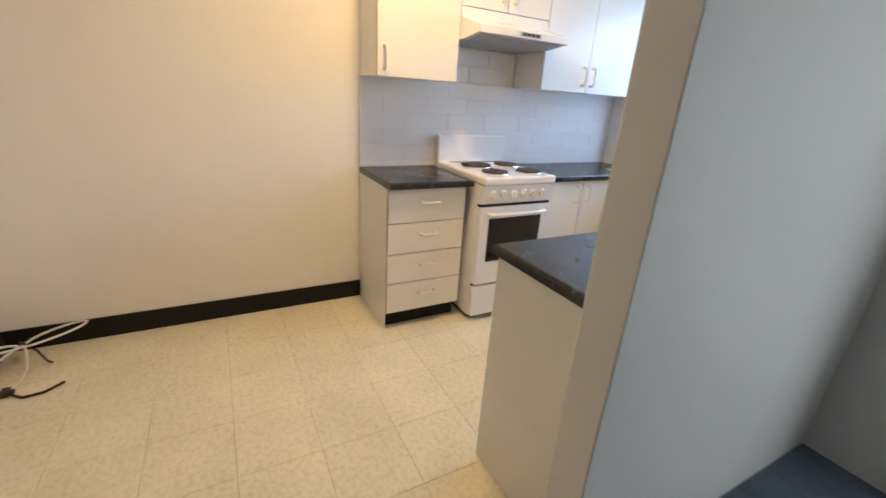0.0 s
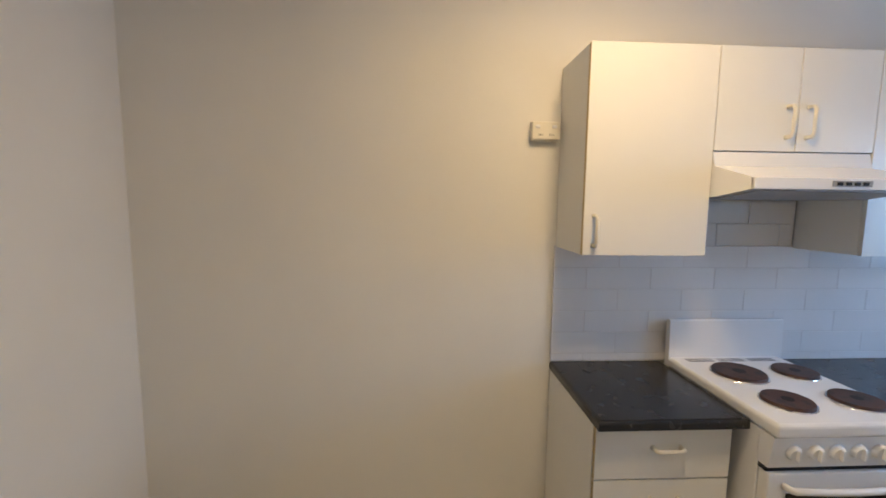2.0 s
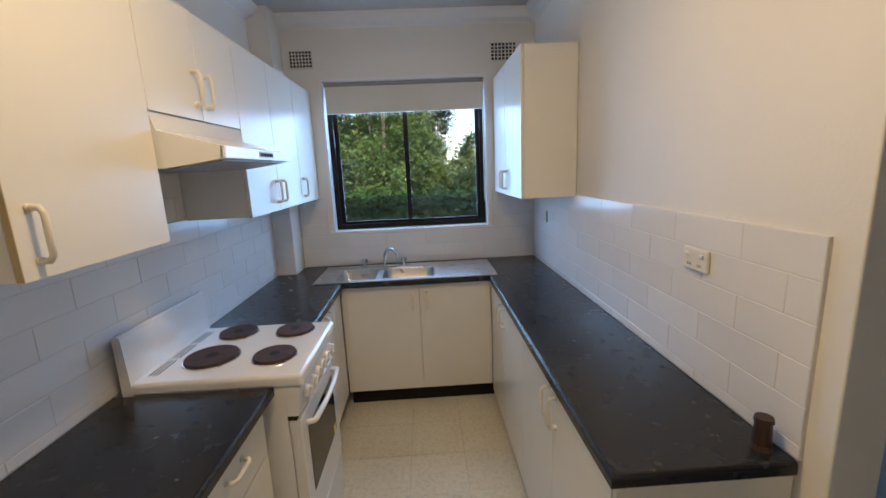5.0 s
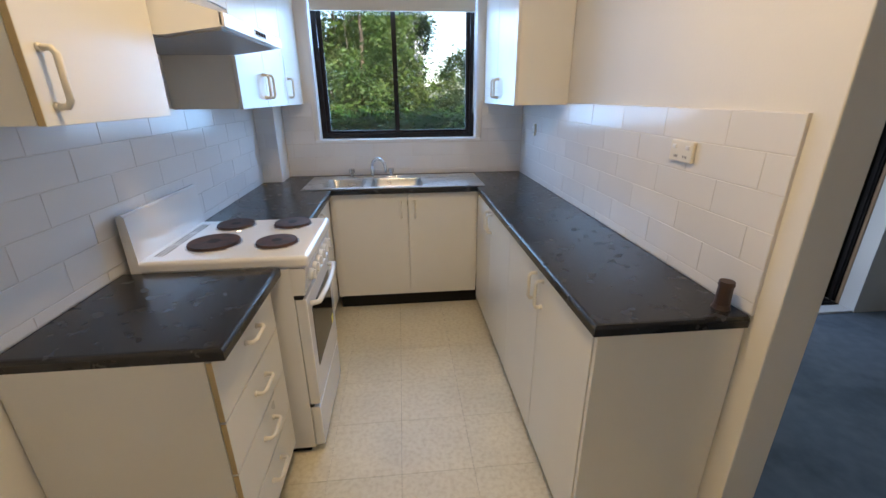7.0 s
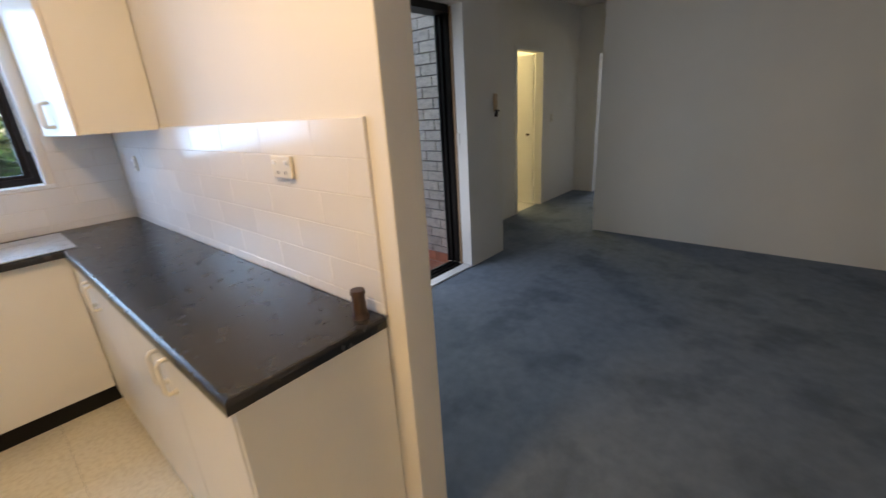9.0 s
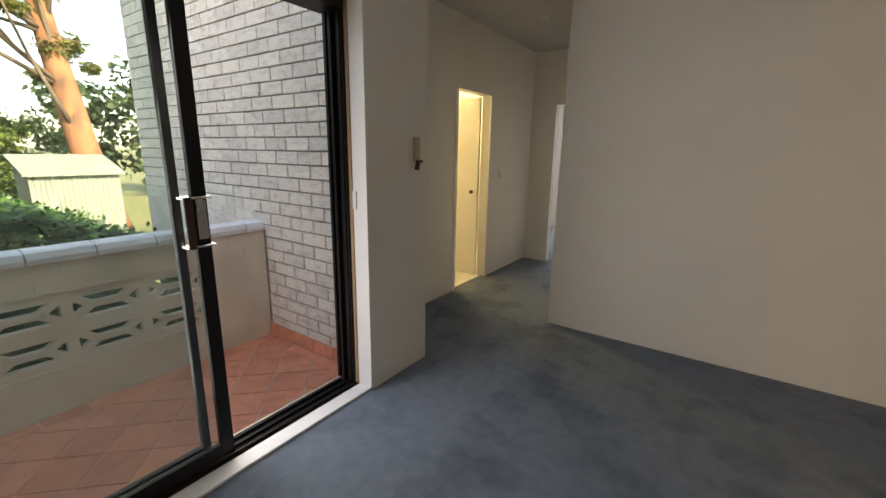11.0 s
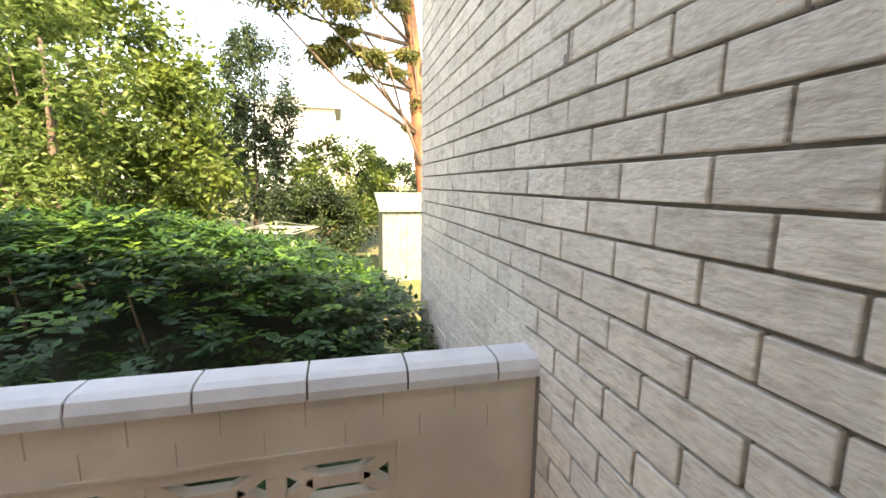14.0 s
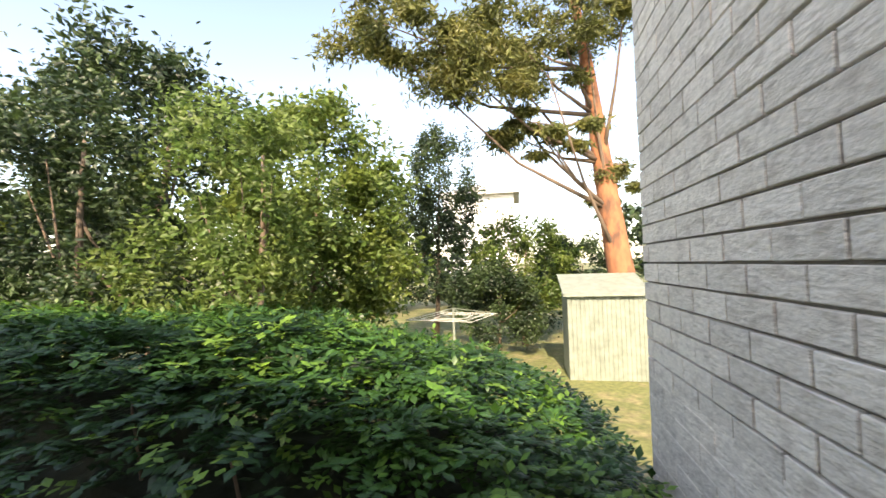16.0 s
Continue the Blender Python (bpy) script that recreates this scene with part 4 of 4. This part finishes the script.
def tile_run(parent, axis, face, sign, lo, hi, z0, z1, phase=0.0):
    """Running-bond wall tiles; axis is the run's direction, face the wall's plane, sign the way out of it."""
    k = 0
    z = z1
    while z - 0.02 > z0:
        a = lo + phase - (2 * TL if k % 2 == 0 else 1.5 * TL)
        while a < hi:
            u, v = max(a, lo), min(a + TL, hi)
            if v - u > 0.01:
                w0, w1 = sorted((face + sign * 0.002, face + sign * 0.009))
                zz = max(z - TH, z0)
                g = 0.0009
                bm = box(u + g, v - g, w0, w1, zz + g, z - g) if axis == "x" else box(w0, w1, u + g, v - g, zz + g, z - g)
                top = [e for e in bm.edges if all(abs((vv.co.y if axis == "x" else vv.co.x) - (w0 if sign < 0 else w1)) < 1e-5 for vv in e.verts)]
                bmesh.ops.bevel(bm, geom=top, offset=0.0014, segments=1, affect='EDGES')
                mid = Vector(((u + v) / 2, (w0 + w1) / 2, z - TH / 2)) if axis == "x" else Vector(((w0 + w1) / 2, (u + v) / 2, z - TH / 2))
                tilt = Matrix.Rotation(rngt.gauss(0, 0.0022), 3, 'Z') @ Matrix.Rotation(rngt.gauss(0, 0.004), 3, 'X' if axis == "x" else 'Y')
                bmesh.ops.rotate(bm, verts=bm.verts, cent=mid, matrix=tilt)
                part("tile", bm, TILE, parent, smooth=False)
            a += TL
        z -= TH
        k += 1


tiles_west = structure("tiles_west", box(0.0, 0.0095, 0.002, 2.15, 0.9, 1.437), GROUT, "white glazed brick-pattern wall tiles behind the cooker", "wall tiles")
tile_run(tiles_west, "y", 0.002, 1, 0.002, 2.158, 0.902, 1.437, 0.0)
tile_run(tiles_west, "y", 0.002, 1, 0.495, 1.11, 1.437, 1.64, 0.1)
tiles_east = structure("tiles_east", box(KX - 0.0095, KX, 0.004, KY - 0.01, 0.9, 1.437), GROUT, "white glazed brick-pattern wall tiles above the long worktop", "wall tiles")
tile_run(tiles_east, "y", KX - 0.002, -1, 0.004, KY - 0.01, 0.902, 1.437, 0.235)
tiles_north = structure("tiles_north", boxes((0.142, KX - 0.01, KY - 0.0095, KY, 0.9, 1.145), (0.142, 0.36, KY - 0.0095, KY, 1.145, 1.437), (1.625, KX - 0.01, KY - 0.0095, KY, 1.145, 1.437), (0.0, 0.142, 2.1505, 2.16, 0.9, 1.437)), GROUT, "white glazed wall tiles behind the sink", "wall tiles")
tile_run(tiles_north, "x", KY - 0.002, -1, 0.142, KX - 0.012, 0.902, 1.14, 0.05)
tile_run(tiles_north, "x", KY - 0.002, -1, 0.142, 0.358, 1.142, 1.437, 0.05)
tile_run(tiles_north, "x", KY - 0.002, -1, 1.628, KX - 0.012, 1.142, 1.437, 0.05)
tile_run(tiles_north, "x", 2.158, -1, 0.01, 0.14, 0.902, 1.437, 0.05)

# ---- vinyl floor tiles ----
T = 0.305


def flat_mesh(name, poly, z0, z1, material, bev=0.0):
    bm = prism(poly, "z", z0, z1)
    if bev:
        bmesh.ops.bevel(bm, geom=[e for e in bm.edges if all(abs(v.co.z - z1) < 1e-5 for v in e.verts)], offset=bev, segments=1, affect='EDGES')
    me = bpy.data.meshes.new(name)
    bm.to_mesh(me)
    bm.free()
    me.materials.append(material)
    return me


vinyl = flat_mesh("vinyl_tile", [(0.0007, 0.0007), (T - 0.0007, 0.0007), (T - 0.0007, T - 0.0007), (0.0007, T - 0.0007)], -0.004, 0.0, VINYL)
for i in range(-1, 7):
    for j in range(-8, 8):
        x, y = 0.035 + i * T, 0.075 + j * T
        if x + T <= 0.0 or x >= 1.96 or y + T <= SY or y >= KY:
            continue
        if x < 0 or y < SY or x + T > 2.02:
            p = [(max(x, 0.0), max(y, SY)), (min(x + T - 0.0014, 2.02), max(y, SY)), (min(x + T - 0.0014, 2.02), y + T - 0.0014), (max(x, 0.0), y + T - 0.0014)]
            o = new("vinyl_tile", flat_mesh("vinyl_tile_cut", p, -0.004, 0.0, VINYL))
        else:
            o = new("vinyl_tile", vinyl)
            o.location = (x, y, 0)
        o.parent = floor_kitchen

# ---- terracotta tiles ----
S = 0.25
bxa, bxb, bya, byb = 2.21, WX - 0.03, 1.685, PY - 0.004


def clip(poly, x0, x1, y0, y1):
    """The polygon cut to a rectangle."""
    for axis, lim, keep in ((0, x0, 1), (0, x1, -1), (1, y0, 1), (1, y1, -1)):
        out = []
        for a, b in zip(poly, poly[1:] + poly[:1]):
            ia, ib = (a[axis] - lim) * keep >= 0, (b[axis] - lim) * keep >= 0
            if ia:
                out.append(a)
            if ia != ib:
                t = (lim - a[axis]) / (b[axis] - a[axis])
                out.append((a[0] + t * (b[0] - a[0]), a[1] + t * (b[1] - a[1])))
        poly = out
        if len(poly) < 3:
            return []
    return poly


def area(p):
    return abs(sum(a[0] * b[1] - b[0] * a[1] for a, b in zip(p, p[1:] + p[:1]))) / 2


rt = S / math.sqrt(2)
for i in range(-2, 22):
    for j in range(-12, 14):
        cxx, cyy = bxa + (i + j) * rt, bya + (i - j) * rt
        g = rt - 0.006
        p = clip([(cxx + g, cyy), (cxx, cyy + g), (cxx - g, cyy), (cxx, cyy - g)], bxa, bxb - 0.105, bya, byb - 0.105)
        if p and area(p) > 0.0004:
            o = new("tile", flat_mesh("terracotta_tile", p, BF - 0.008, BF, TERRA))
            o.parent = floor_balcony
x = bxa
while x < bxb - 0.01:
    o = new("tile", flat_mesh("terracotta_tile", [(x, byb - 0.1), (min(x + S - 0.008, bxb), byb - 0.1), (min(x + S - 0.008, bxb), byb), (x, byb)], BF - 0.008, BF, TERRA))
    o.parent = floor_balcony
    x += S
y = bya
while y < byb - 0.11:
    y2 = min(y + S - 0.008, byb - 0.106)
    o = new("tile", flat_mesh("terracotta_tile", [(bxb - 0.1, y), (bxb, y), (bxb, y2), (bxb - 0.1, y2)], BF - 0.008, BF, TERRA))
    o.parent = floor_balcony
    y += S
skirt = structure("skirting_tiles", box(WX - 0.016, WX - 0.012, 1.68, PY, BF, -0.108), TGROUT, "terracotta skirting tiles along the brick wall", "skirting")
ORIGIN[skirt.name] = Vector((0, 0, 0))
y = 1.685
while y < PY - 0.02:
    part("tile", box(WX - 0.026, WX - 0.016, y + 0.003, min(y + S, PY) - 0.003, BF + 0.002, -0.105, bev=0.002, seg=1), TERRA, skirt)
    y += S


# ---- garden ----
G = -1.2
gm = bmesh.new()
bmesh.ops.create_grid(gm, x_segments=60, y_segments=60, size=60)
for v in gm.verts:
    d = math.hypot(v.co.x, v.co.y)
    v.co.z = G + 0.06 * noise.noise(v.co * 0.4)
    if d > 58:
        v.co.x *= 12
        v.co.y *= 12
structure("ground", gm, SOIL, "patchy sunlit lawn and leaf litter", "ground")


def leaf_cloud(name, centres, size, material, parent=None, seed=1, droop=0.3, aspect=0.45, label="", spread=0.0):
    """Many small pointed leaves, each a bent pair of quads, round the given places."""
    rng = np.random.RandomState(seed)
    c = np.asarray(centres, dtype=float)
    n = len(c)
    d = rng.normal(size=(n, 3))
    d[:, 2] = d[:, 2] * 0.6 - droop
    d /= np.linalg.norm(d, axis=1)[:, None]
    u = rng.normal(size=(n, 3))
    s = np.cross(d, u)
    s /= np.linalg.norm(s, axis=1)[:, None]
    up = np.cross(s, d)
    L = size * rng.uniform(0.6, 1.3, n)[:, None]
    W = L * aspect / 2
    b = c
    tip = c + d * L - up * L * 0.08
    mid = c + d * L * 0.5 + up * L * 0.06
    e1 = c + d * L * 0.45 + s * W
    e2 = c + d * L * 0.45 - s * W
    v = np.stack([b, e1, tip, e2, mid], axis=1).reshape(-1, 3)
    idx = np.arange(n) * 5
    f = np.concatenate([np.stack([idx, idx + 1, idx + 4], 1), np.stack([idx + 1, idx + 2, idx + 4], 1), np.stack([idx + 2, idx + 3, idx + 4], 1), np.stack([idx + 3, idx, idx + 4], 1)])
    base = np.array(ORIGIN[parent.name]) if parent else np.zeros(3)
    me = bpy.data.meshes.new(name)
    me.from_pydata((v - base).tolist(), [], f.tolist())
    me.materials.append(material)
    ob = new(name, me)
    if parent:
        ob.parent = parent
    return tagged(ob, label)


def blob_points(rng, centre, radii, n, clumps, shell=0.55):
    """Leaf places gathered in clumps within an uneven ellipsoid."""
    cl = rng.normal(size=(clumps, 3))
    cl /= np.linalg.norm(cl, axis=1)[:, None]
    cl *= rng.uniform(shell, 1.05, clumps)[:, None] ** 0.8
    pick = rng.randint(0, clumps, n)
    size = rng.uniform(0.06, 0.15, clumps)[pick][:, None]
    p = cl[pick] + rng.normal(size=(n, 3)) * size
    return np.asarray(centre) + p * np.asarray(radii)


def hedge_top(x, y):
    """Height of the hedge's top over the plan."""
    t = 1.2 - 0.16 * (y - 5.4) ** 2 * (1.6 if y < 5.4 else 0.6)
    t -= 0.16 * max(0.0, x - 1.8) ** 1.6
    return t + 0.22 * noise.noise((x * 0.9, y * 0.9, 3.1)) + 0.12 * noise.noise((x * 2.6, y * 2.6, 7.7))


def hedge():
    rng = np.random.RandomState(11)
    h = thing("hedge", (1.0, 5.2, G), "dense dark green glossy hedge behind the balcony parapet", "hedge", kind="stuff")
    def sprays(n, lift, seed, name, material, size, count, label=""):
        """Drooping sprays of paired leaflets over the hedge's outside."""
        q = np.random.RandomState(seed)
        v, f = [], []
        made = 0
        while made < n:
            x, y = q.uniform(-7.0, 4.5), q.uniform(3.3, 7.6)
            if q.uniform() > 1.1 - 0.1 * max(0.0, 1 - x):
                continue
            t = hedge_top(x, y)
            if y < 4.6 and q.uniform() < 0.62:
                z = t - q.uniform(0, 1) ** 1.3 * (t - G - 0.3)
                y = 3.5 + 0.28 * noise.noise((x * 1.1, z * 1.4, 0.0)) + q.exponential(0.1) + 0.25 * max(0.0, z - 0.1)
                out = Vector((q.normal() * 0.5, -1.0, 0.25))
            else:
                z = t - q.exponential(0.09) + lift
                out = Vector((q.normal() * 0.8, -0.45 + q.normal() * 0.5, 0.35))
            p = Vector((x, y, z))
            d = out.normalized()
            s = d.cross(Vector((q.normal() * 0.25, q.normal() * 0.25, 1))).normalized()
            L = size * q.uniform(0.7, 1.3)
            for k in range(count):
                g = (k // 2 + 0.6) / (count / 2)
                c = p + d * L * 2.6 * g - Vector((0, 0, 0.5)) * L * g * g * 1.6
                if k == count - 1:
                    w = d.copy()
                else:
                    w = (s * (1 if k % 2 else -1) + d * 0.55).normalized()
                w = (w + Vector((q.normal(), q.normal(), q.normal() - 0.5)) * 0.16).normalized()
                e = w.cross(Vector((0, 0, 1)) + d * 0.2).normalized() * L * 0.27
                i = len(v)
                drop = Vector((0, 0, 0.12 * L))
                v += [c, c + w * L * 0.5 + e - drop * 0.3, c + w * L - drop, c + w * L * 0.5 - e - drop * 0.3, c + w * L * 0.5]
                f += [(i, i + 1, i + 4), (i + 1, i + 2, i + 4), (i + 2, i + 3, i + 4), (i + 3, i, i + 4)]
            made += 1
        me = bpy.data.meshes.new(name)
        o = ORIGIN[h.name]
        me.from_pydata([tuple(a - o) for a in v], [], f)
        me.materials.append(material)
        ob = new(name, me)
        ob.parent = h
        tagged(ob, label)

    sprays(HEDGE, 0.0, 31, "leaves", HEDGELEAF, 0.068, 9)
    # bright sprays painted as the sunlit tips
    sprays(2000, 0.05, 32, "lit_young_leaves", LITYOUNGLEAF, 0.06, 9, "bright young leaf tips with sunlight put into their colour")
    # dark sheet under the leaves that stands for the shade within
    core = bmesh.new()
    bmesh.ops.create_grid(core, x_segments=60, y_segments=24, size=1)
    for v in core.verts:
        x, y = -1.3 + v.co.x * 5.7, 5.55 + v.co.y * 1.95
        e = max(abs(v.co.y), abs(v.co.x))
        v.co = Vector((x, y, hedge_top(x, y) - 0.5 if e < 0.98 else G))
    part("core", core, TWIGSHADE, h, "dark twiggy sheet painted as the shade inside the hedge")
    for i in range(14):
        x, y = rng.uniform(-4, 4.2), rng.uniform(3.8, 6)
        part("stem", tube([(x, y, G), (x + 0.1, y, G + 0.8), (x + rng.uniform(-0.3, 0.3), y - 0.1, hedge_top(x, y) - 0.1)], 0.02, 6, taper=[0.025, 0.018, 0.006]), GREYBARK, h)


hedge()


def tree(name, base, height, lean, crown, n, leafmat, bark, seed, label, r=0.12, leaf=0.13, clumps=70, aspect=0.45, droop=0.3, shell=0.5, lf=0.4):
    """Trunk with limbs and a clumped leaf crown; crown is a list of (centre offset, radii, share)."""
    rng = np.random.RandomState(seed)
    t = thing(name, base, label, "tree", "garden trees")
    b = Vector(base)
    top = b + Vector((lean[0], lean[1], height))
    pts, rad = [], []
    for i in range(9):
        q = i / 8
        p = b.lerp(top, q) + Vector((0.12 * math.sin(q * 5 + seed), 0.1 * math.cos(q * 4 + seed), 0)) * height * 0.08 * q
        pts.append(p)
        rad.append(r * (1 - 0.75 * q) * (1.25 if i == 0 else 1))
    part("trunk", tube(pts, r, 14, taper=rad), bark, t, smooth=True)
    places = []
    for off, radii, share in crown:
        c = b + Vector(off)
        cl = blob_points(rng, c, radii, int(n * share), max(6, int(clumps * share)), shell)
        places.append(cl)
        for i in range(4):
            q = rng.uniform(0.35, 0.85)
            s = pts[int(q * 8)]
            e = c + Vector(rng.normal(size=3) * np.array(radii) * 0.3)
            m = s.lerp(e, 0.5) + Vector((0, 0, -0.08 * (e - s).length))
            part("limb", tube([s, s.lerp(m, 0.5), m, e], 0.03, 6, taper=[r * lf, r * lf * 0.75, r * lf * 0.5, r * lf * 0.15]), GREYBARK, t, smooth=True)
    leaf_cloud("crown", np.concatenate(places), leaf, leafmat, t, seed + 5, droop, aspect)
    return t


tree("tree", (-4.6, 11.0, G), 7.0, (0.4, 0.3), [((0, 0, 5.6), (2.5, 2.2, 2.6), 0.6), ((-1.5, -0.6, 3.2), (2.2, 1.8, 1.7), 0.4)], 26000, DARKLEAF, GREYBARK, 3, "tall dark leafy tree behind the hedge", 0.16, 0.19, 120)
tree("tree", (-0.9, 11.5, G), 5.6, (0.3, 0.2), [((0.2, 0, 4.6), (2.1, 1.7, 1.9), 0.55), ((0.6, -0.5, 2.7), (2.0, 1.5, 1.5), 0.45)], 26000, TREELEAF, GREYBARK, 5, "sunlit green leafy tree behind the hedge", 0.11, 0.17, 130)
tree("tree", (0.7, 18.4, G), 6.6, (0.3, 0.3), [((0.1, 0, 5.6), (1.7, 1.6, 2.5), 0.6), ((0.0, -0.3, 3.0), (2.3, 1.6, 1.9), 0.4)], 20000, DARKLEAF, GREYBARK, 7, "dark green narrow tree in the garden", 0.1, 0.14, 80)
tree("tree", (4.0, 17.0, G), 3.2, (0.1, 0.2), [((0, 0, 2.6), (1.9, 1.6, 1.7), 1.0)], 12000, TREELEAF, GREYBARK, 9, "low sunlit shrubby tree near the shed", 0.09, 0.15, 70)
tree("tree", (-8.5, 8.5, G), 6.5, (0.2, 0.2), [((0, 0, 5.0), (2.6, 2.4, 2.6), 0.6), ((0.8, -0.4, 2.6), (2.2, 2.0, 1.6), 0.4)], 16000, TREELEAF, GREYBARK, 13, "leafy tree at the garden's far side", 0.16, 0.17, 90)
tree("tree", (0.2, 8.0, G), 4.4, (0.1, 0.2), [((-0.4, 0.4, 4.0), (1.6, 1.2, 1.5), 0.5), ((-0.9, 0, 2.4), (1.7, 1.2, 1.2), 0.5)], 10000, SUNLEAF, GREYBARK, 17, "green leafy tree outside the kitchen window", 0.09, 0.12, 80)
tree("tree", (-2.6, 7.8, G), 4.8, (0.1, 0.2), [((0, 0, 3.9), (1.6, 1.3, 1.7), 0.6), ((0.6, 0, 2.4), (1.6, 1.2, 1.1), 0.4)], 12000, DARKLEAF, GREYBARK, 19, "dense dark green tree outside the kitchen window", 0.1, 0.12, 80)
tree("gum_tree", (6.9, 14.6, G), 11.0, (-1.3, 0.6), [((-5.4, -2.6, 7.9), (2.3, 1.6, 1.3), 0.35), ((-3.2, -1.2, 8.0), (2.4, 1.6, 1.2), 0.4), ((-1.2, -0.6, 9.6), (2.2, 1.8, 1.3), 0.3), ((-2.2, -1.0, 6.2), (1.7, 1.1, 0.6), 0.2), ((-0.2, 0.6, 5.0), (1.0, 0.9, 0.8), 0.1)], 25000, GUMLEAF, BARK, 23, "tall gum tree with peeling red-brown bark", 0.42, 0.2, 60, 0.28, 0.7, 0.3, 0.17)
tree("shrub", (6.2, 19.5, G), 2.6, (0.1, 0.1), [((0, 0, 2.2), (1.8, 1.4, 1.5), 1.0)], 8000, DARKLEAF, GREYBARK, 29, "dark shrub behind the garden shed", 0.08, 0.16, 50)

# Added shrub; its dark leaves stand for shaded ground under the trees.
tree("shrub", (3.2, 15.6, G), 1.8, (0.1, 0.1), [((0, 0, 1.5), (1.6, 0.9, 1.3), 1.0)], 9000, DARKLEAF, GREYBARK, 37, "added dark shrub standing in for the shade behind the clothesline", 0.06, 0.13, 50)


def shed():
    x0, x1, y0, y1 = 4.95, 6.7, 12.9, 14.1
    s = thing("garden_shed", (5.8, 13.5, G), "pale green galvanised garden shed with a flat sloping roof", "shed")
    n = 18
    w = (x1 - x0) / n
    prof = []
    for i in range(n):
        a = x0 + w * i
        prof += [(a, y0 + 0.015), (a + w * 0.1, y0), (a + w * 0.75, y0), (a + w * 0.85, y0 + 0.015)]
    bm = prism(prof + [(x1, y0 + 0.015), (x1, y0 + 0.03), (x0, y0 + 0.03)], "z", G, 0.75)
    part("front_wall", bm, SHED, s)
    part("side_wall", box(x0, x0 + 0.03, y0 + 0.03, y1, G, 0.85), SHED, s)
    part("side_wall", box(x1 - 0.03, x1, y0 + 0.03, y1, G, 0.85), SHED, s)
    part("back_wall", box(x0 + 0.03, x1 - 0.03, y1 - 0.03, y1, G, 1.0), SHED, s)
    part("roof", prism([(y0 - 0.12, 0.74), (y1 + 0.1, 1.18), (y1 + 0.1, 1.22), (y0 - 0.12, 0.8)], "x", x0 - 0.1, x1 + 0.1), SHED, s)


shed()


def clothesline():
    cx0, cy0, zt = 2.3, 12.6, 0.32
    c = thing("clothesline", (cx0, cy0, G), "grey rotary clothesline in the shaded lawn", "clothesline")
    part("pole", cyl((cx0, cy0, G), (cx0, cy0, zt + 0.2), 0.03), SHED, c)
    for i in range(4):
        a = i * math.pi / 2 + 0.5
        e = (cx0 + 1.15 * math.cos(a), cy0 + 1.15 * math.sin(a), zt)
        part("arm", tube([(cx0, cy0, zt - 0.08), e], 0.016, 6), SHED, c)
        part("stay", tube([(cx0, cy0, zt + 0.2), e], 0.008, 6), SHED, c)
    for r in (0.5, 0.8, 1.1):
        q = [(cx0 + r * math.cos(i * math.pi / 2 + 0.5), cy0 + r * math.sin(i * math.pi / 2 + 0.5), zt) for i in range(5)]
        part("line", tube(q, 0.006, 5), CORD, c)


clothesline()


def far_house():
    h = thing("house", (1.0, 45, G), "distant pale rendered house with a grey hipped roof", "house")
    x0, x1, y0, y1 = -3.5, 3.6, 44, 52
    part("wall", box(x0, x1, y0, y1, G, 8.6), RENDER, h)
    rf = bmesh.new()
    vs = [rf.verts.new(p) for p in ((x0 - 0.6, y0 - 0.6, 8.6), (x1 + 0.6, y0 - 0.6, 8.6), (x1 + 0.6, y1 + 0.6, 8.6), (x0 - 0.6, y1 + 0.6, 8.6), (x0 + 2.5, y0 + 4, 10.2), (x1 - 2.5, y0 + 4, 10.2))]
    for f in ((0, 1, 5, 4), (1, 2, 5), (2, 3, 4, 5), (3, 0, 4), (3, 2, 1, 0)):
        rf.faces.new([vs[i] for i in f])
    part("roof", rf, ROOF, h)
    part("gutter", box(x0 - 0.65, x1 + 0.65, y0 - 0.72, y0 - 0.6, 8.45, 8.62), RENDER, h)


far_house()

# far greenery that closes the garden
rngf = np.random.RandomState(77)
pts_far = []
for a in np.linspace(-75, 75, 46):
    if -14 < a < 5:
        hgt = 2.0
    else:
        hgt = rngf.uniform(4.5, 8.0)
    d = rngf.uniform(24, 30)
    cxf, cyf = 3 - d * math.sin(radians(a)), 2 + d * math.cos(radians(a))
    pts_far.append(blob_points(rngf, (cxf, cyf, G + hgt * 0.5), (2.2, 2.0, hgt * 0.55), 700, 24, 0.3))
tagged(leaf_cloud("far_trees", np.concatenate(pts_far), 0.42, DARKLEAF, None, 78, 0.2, 0.6), "far leafy trees closing the garden", "trees", kind="stuff")
# greenery outside the bedroom window
pts_bed = [blob_points(rngf, (15.5 + i * 0.6, y, 1.4), (1.2, 1.4, 2.2), 2500, 30, 0.3) for i, y in enumerate((-1.0, 1.5, 4.0))]
tagged(leaf_cloud("bedroom_shrubs", np.concatenate(pts_bed), 0.14, TREELEAF, None, 79, 0.2, 0.5), "sunlit shrubs outside the bedroom window", "shrubs", kind="stuff")
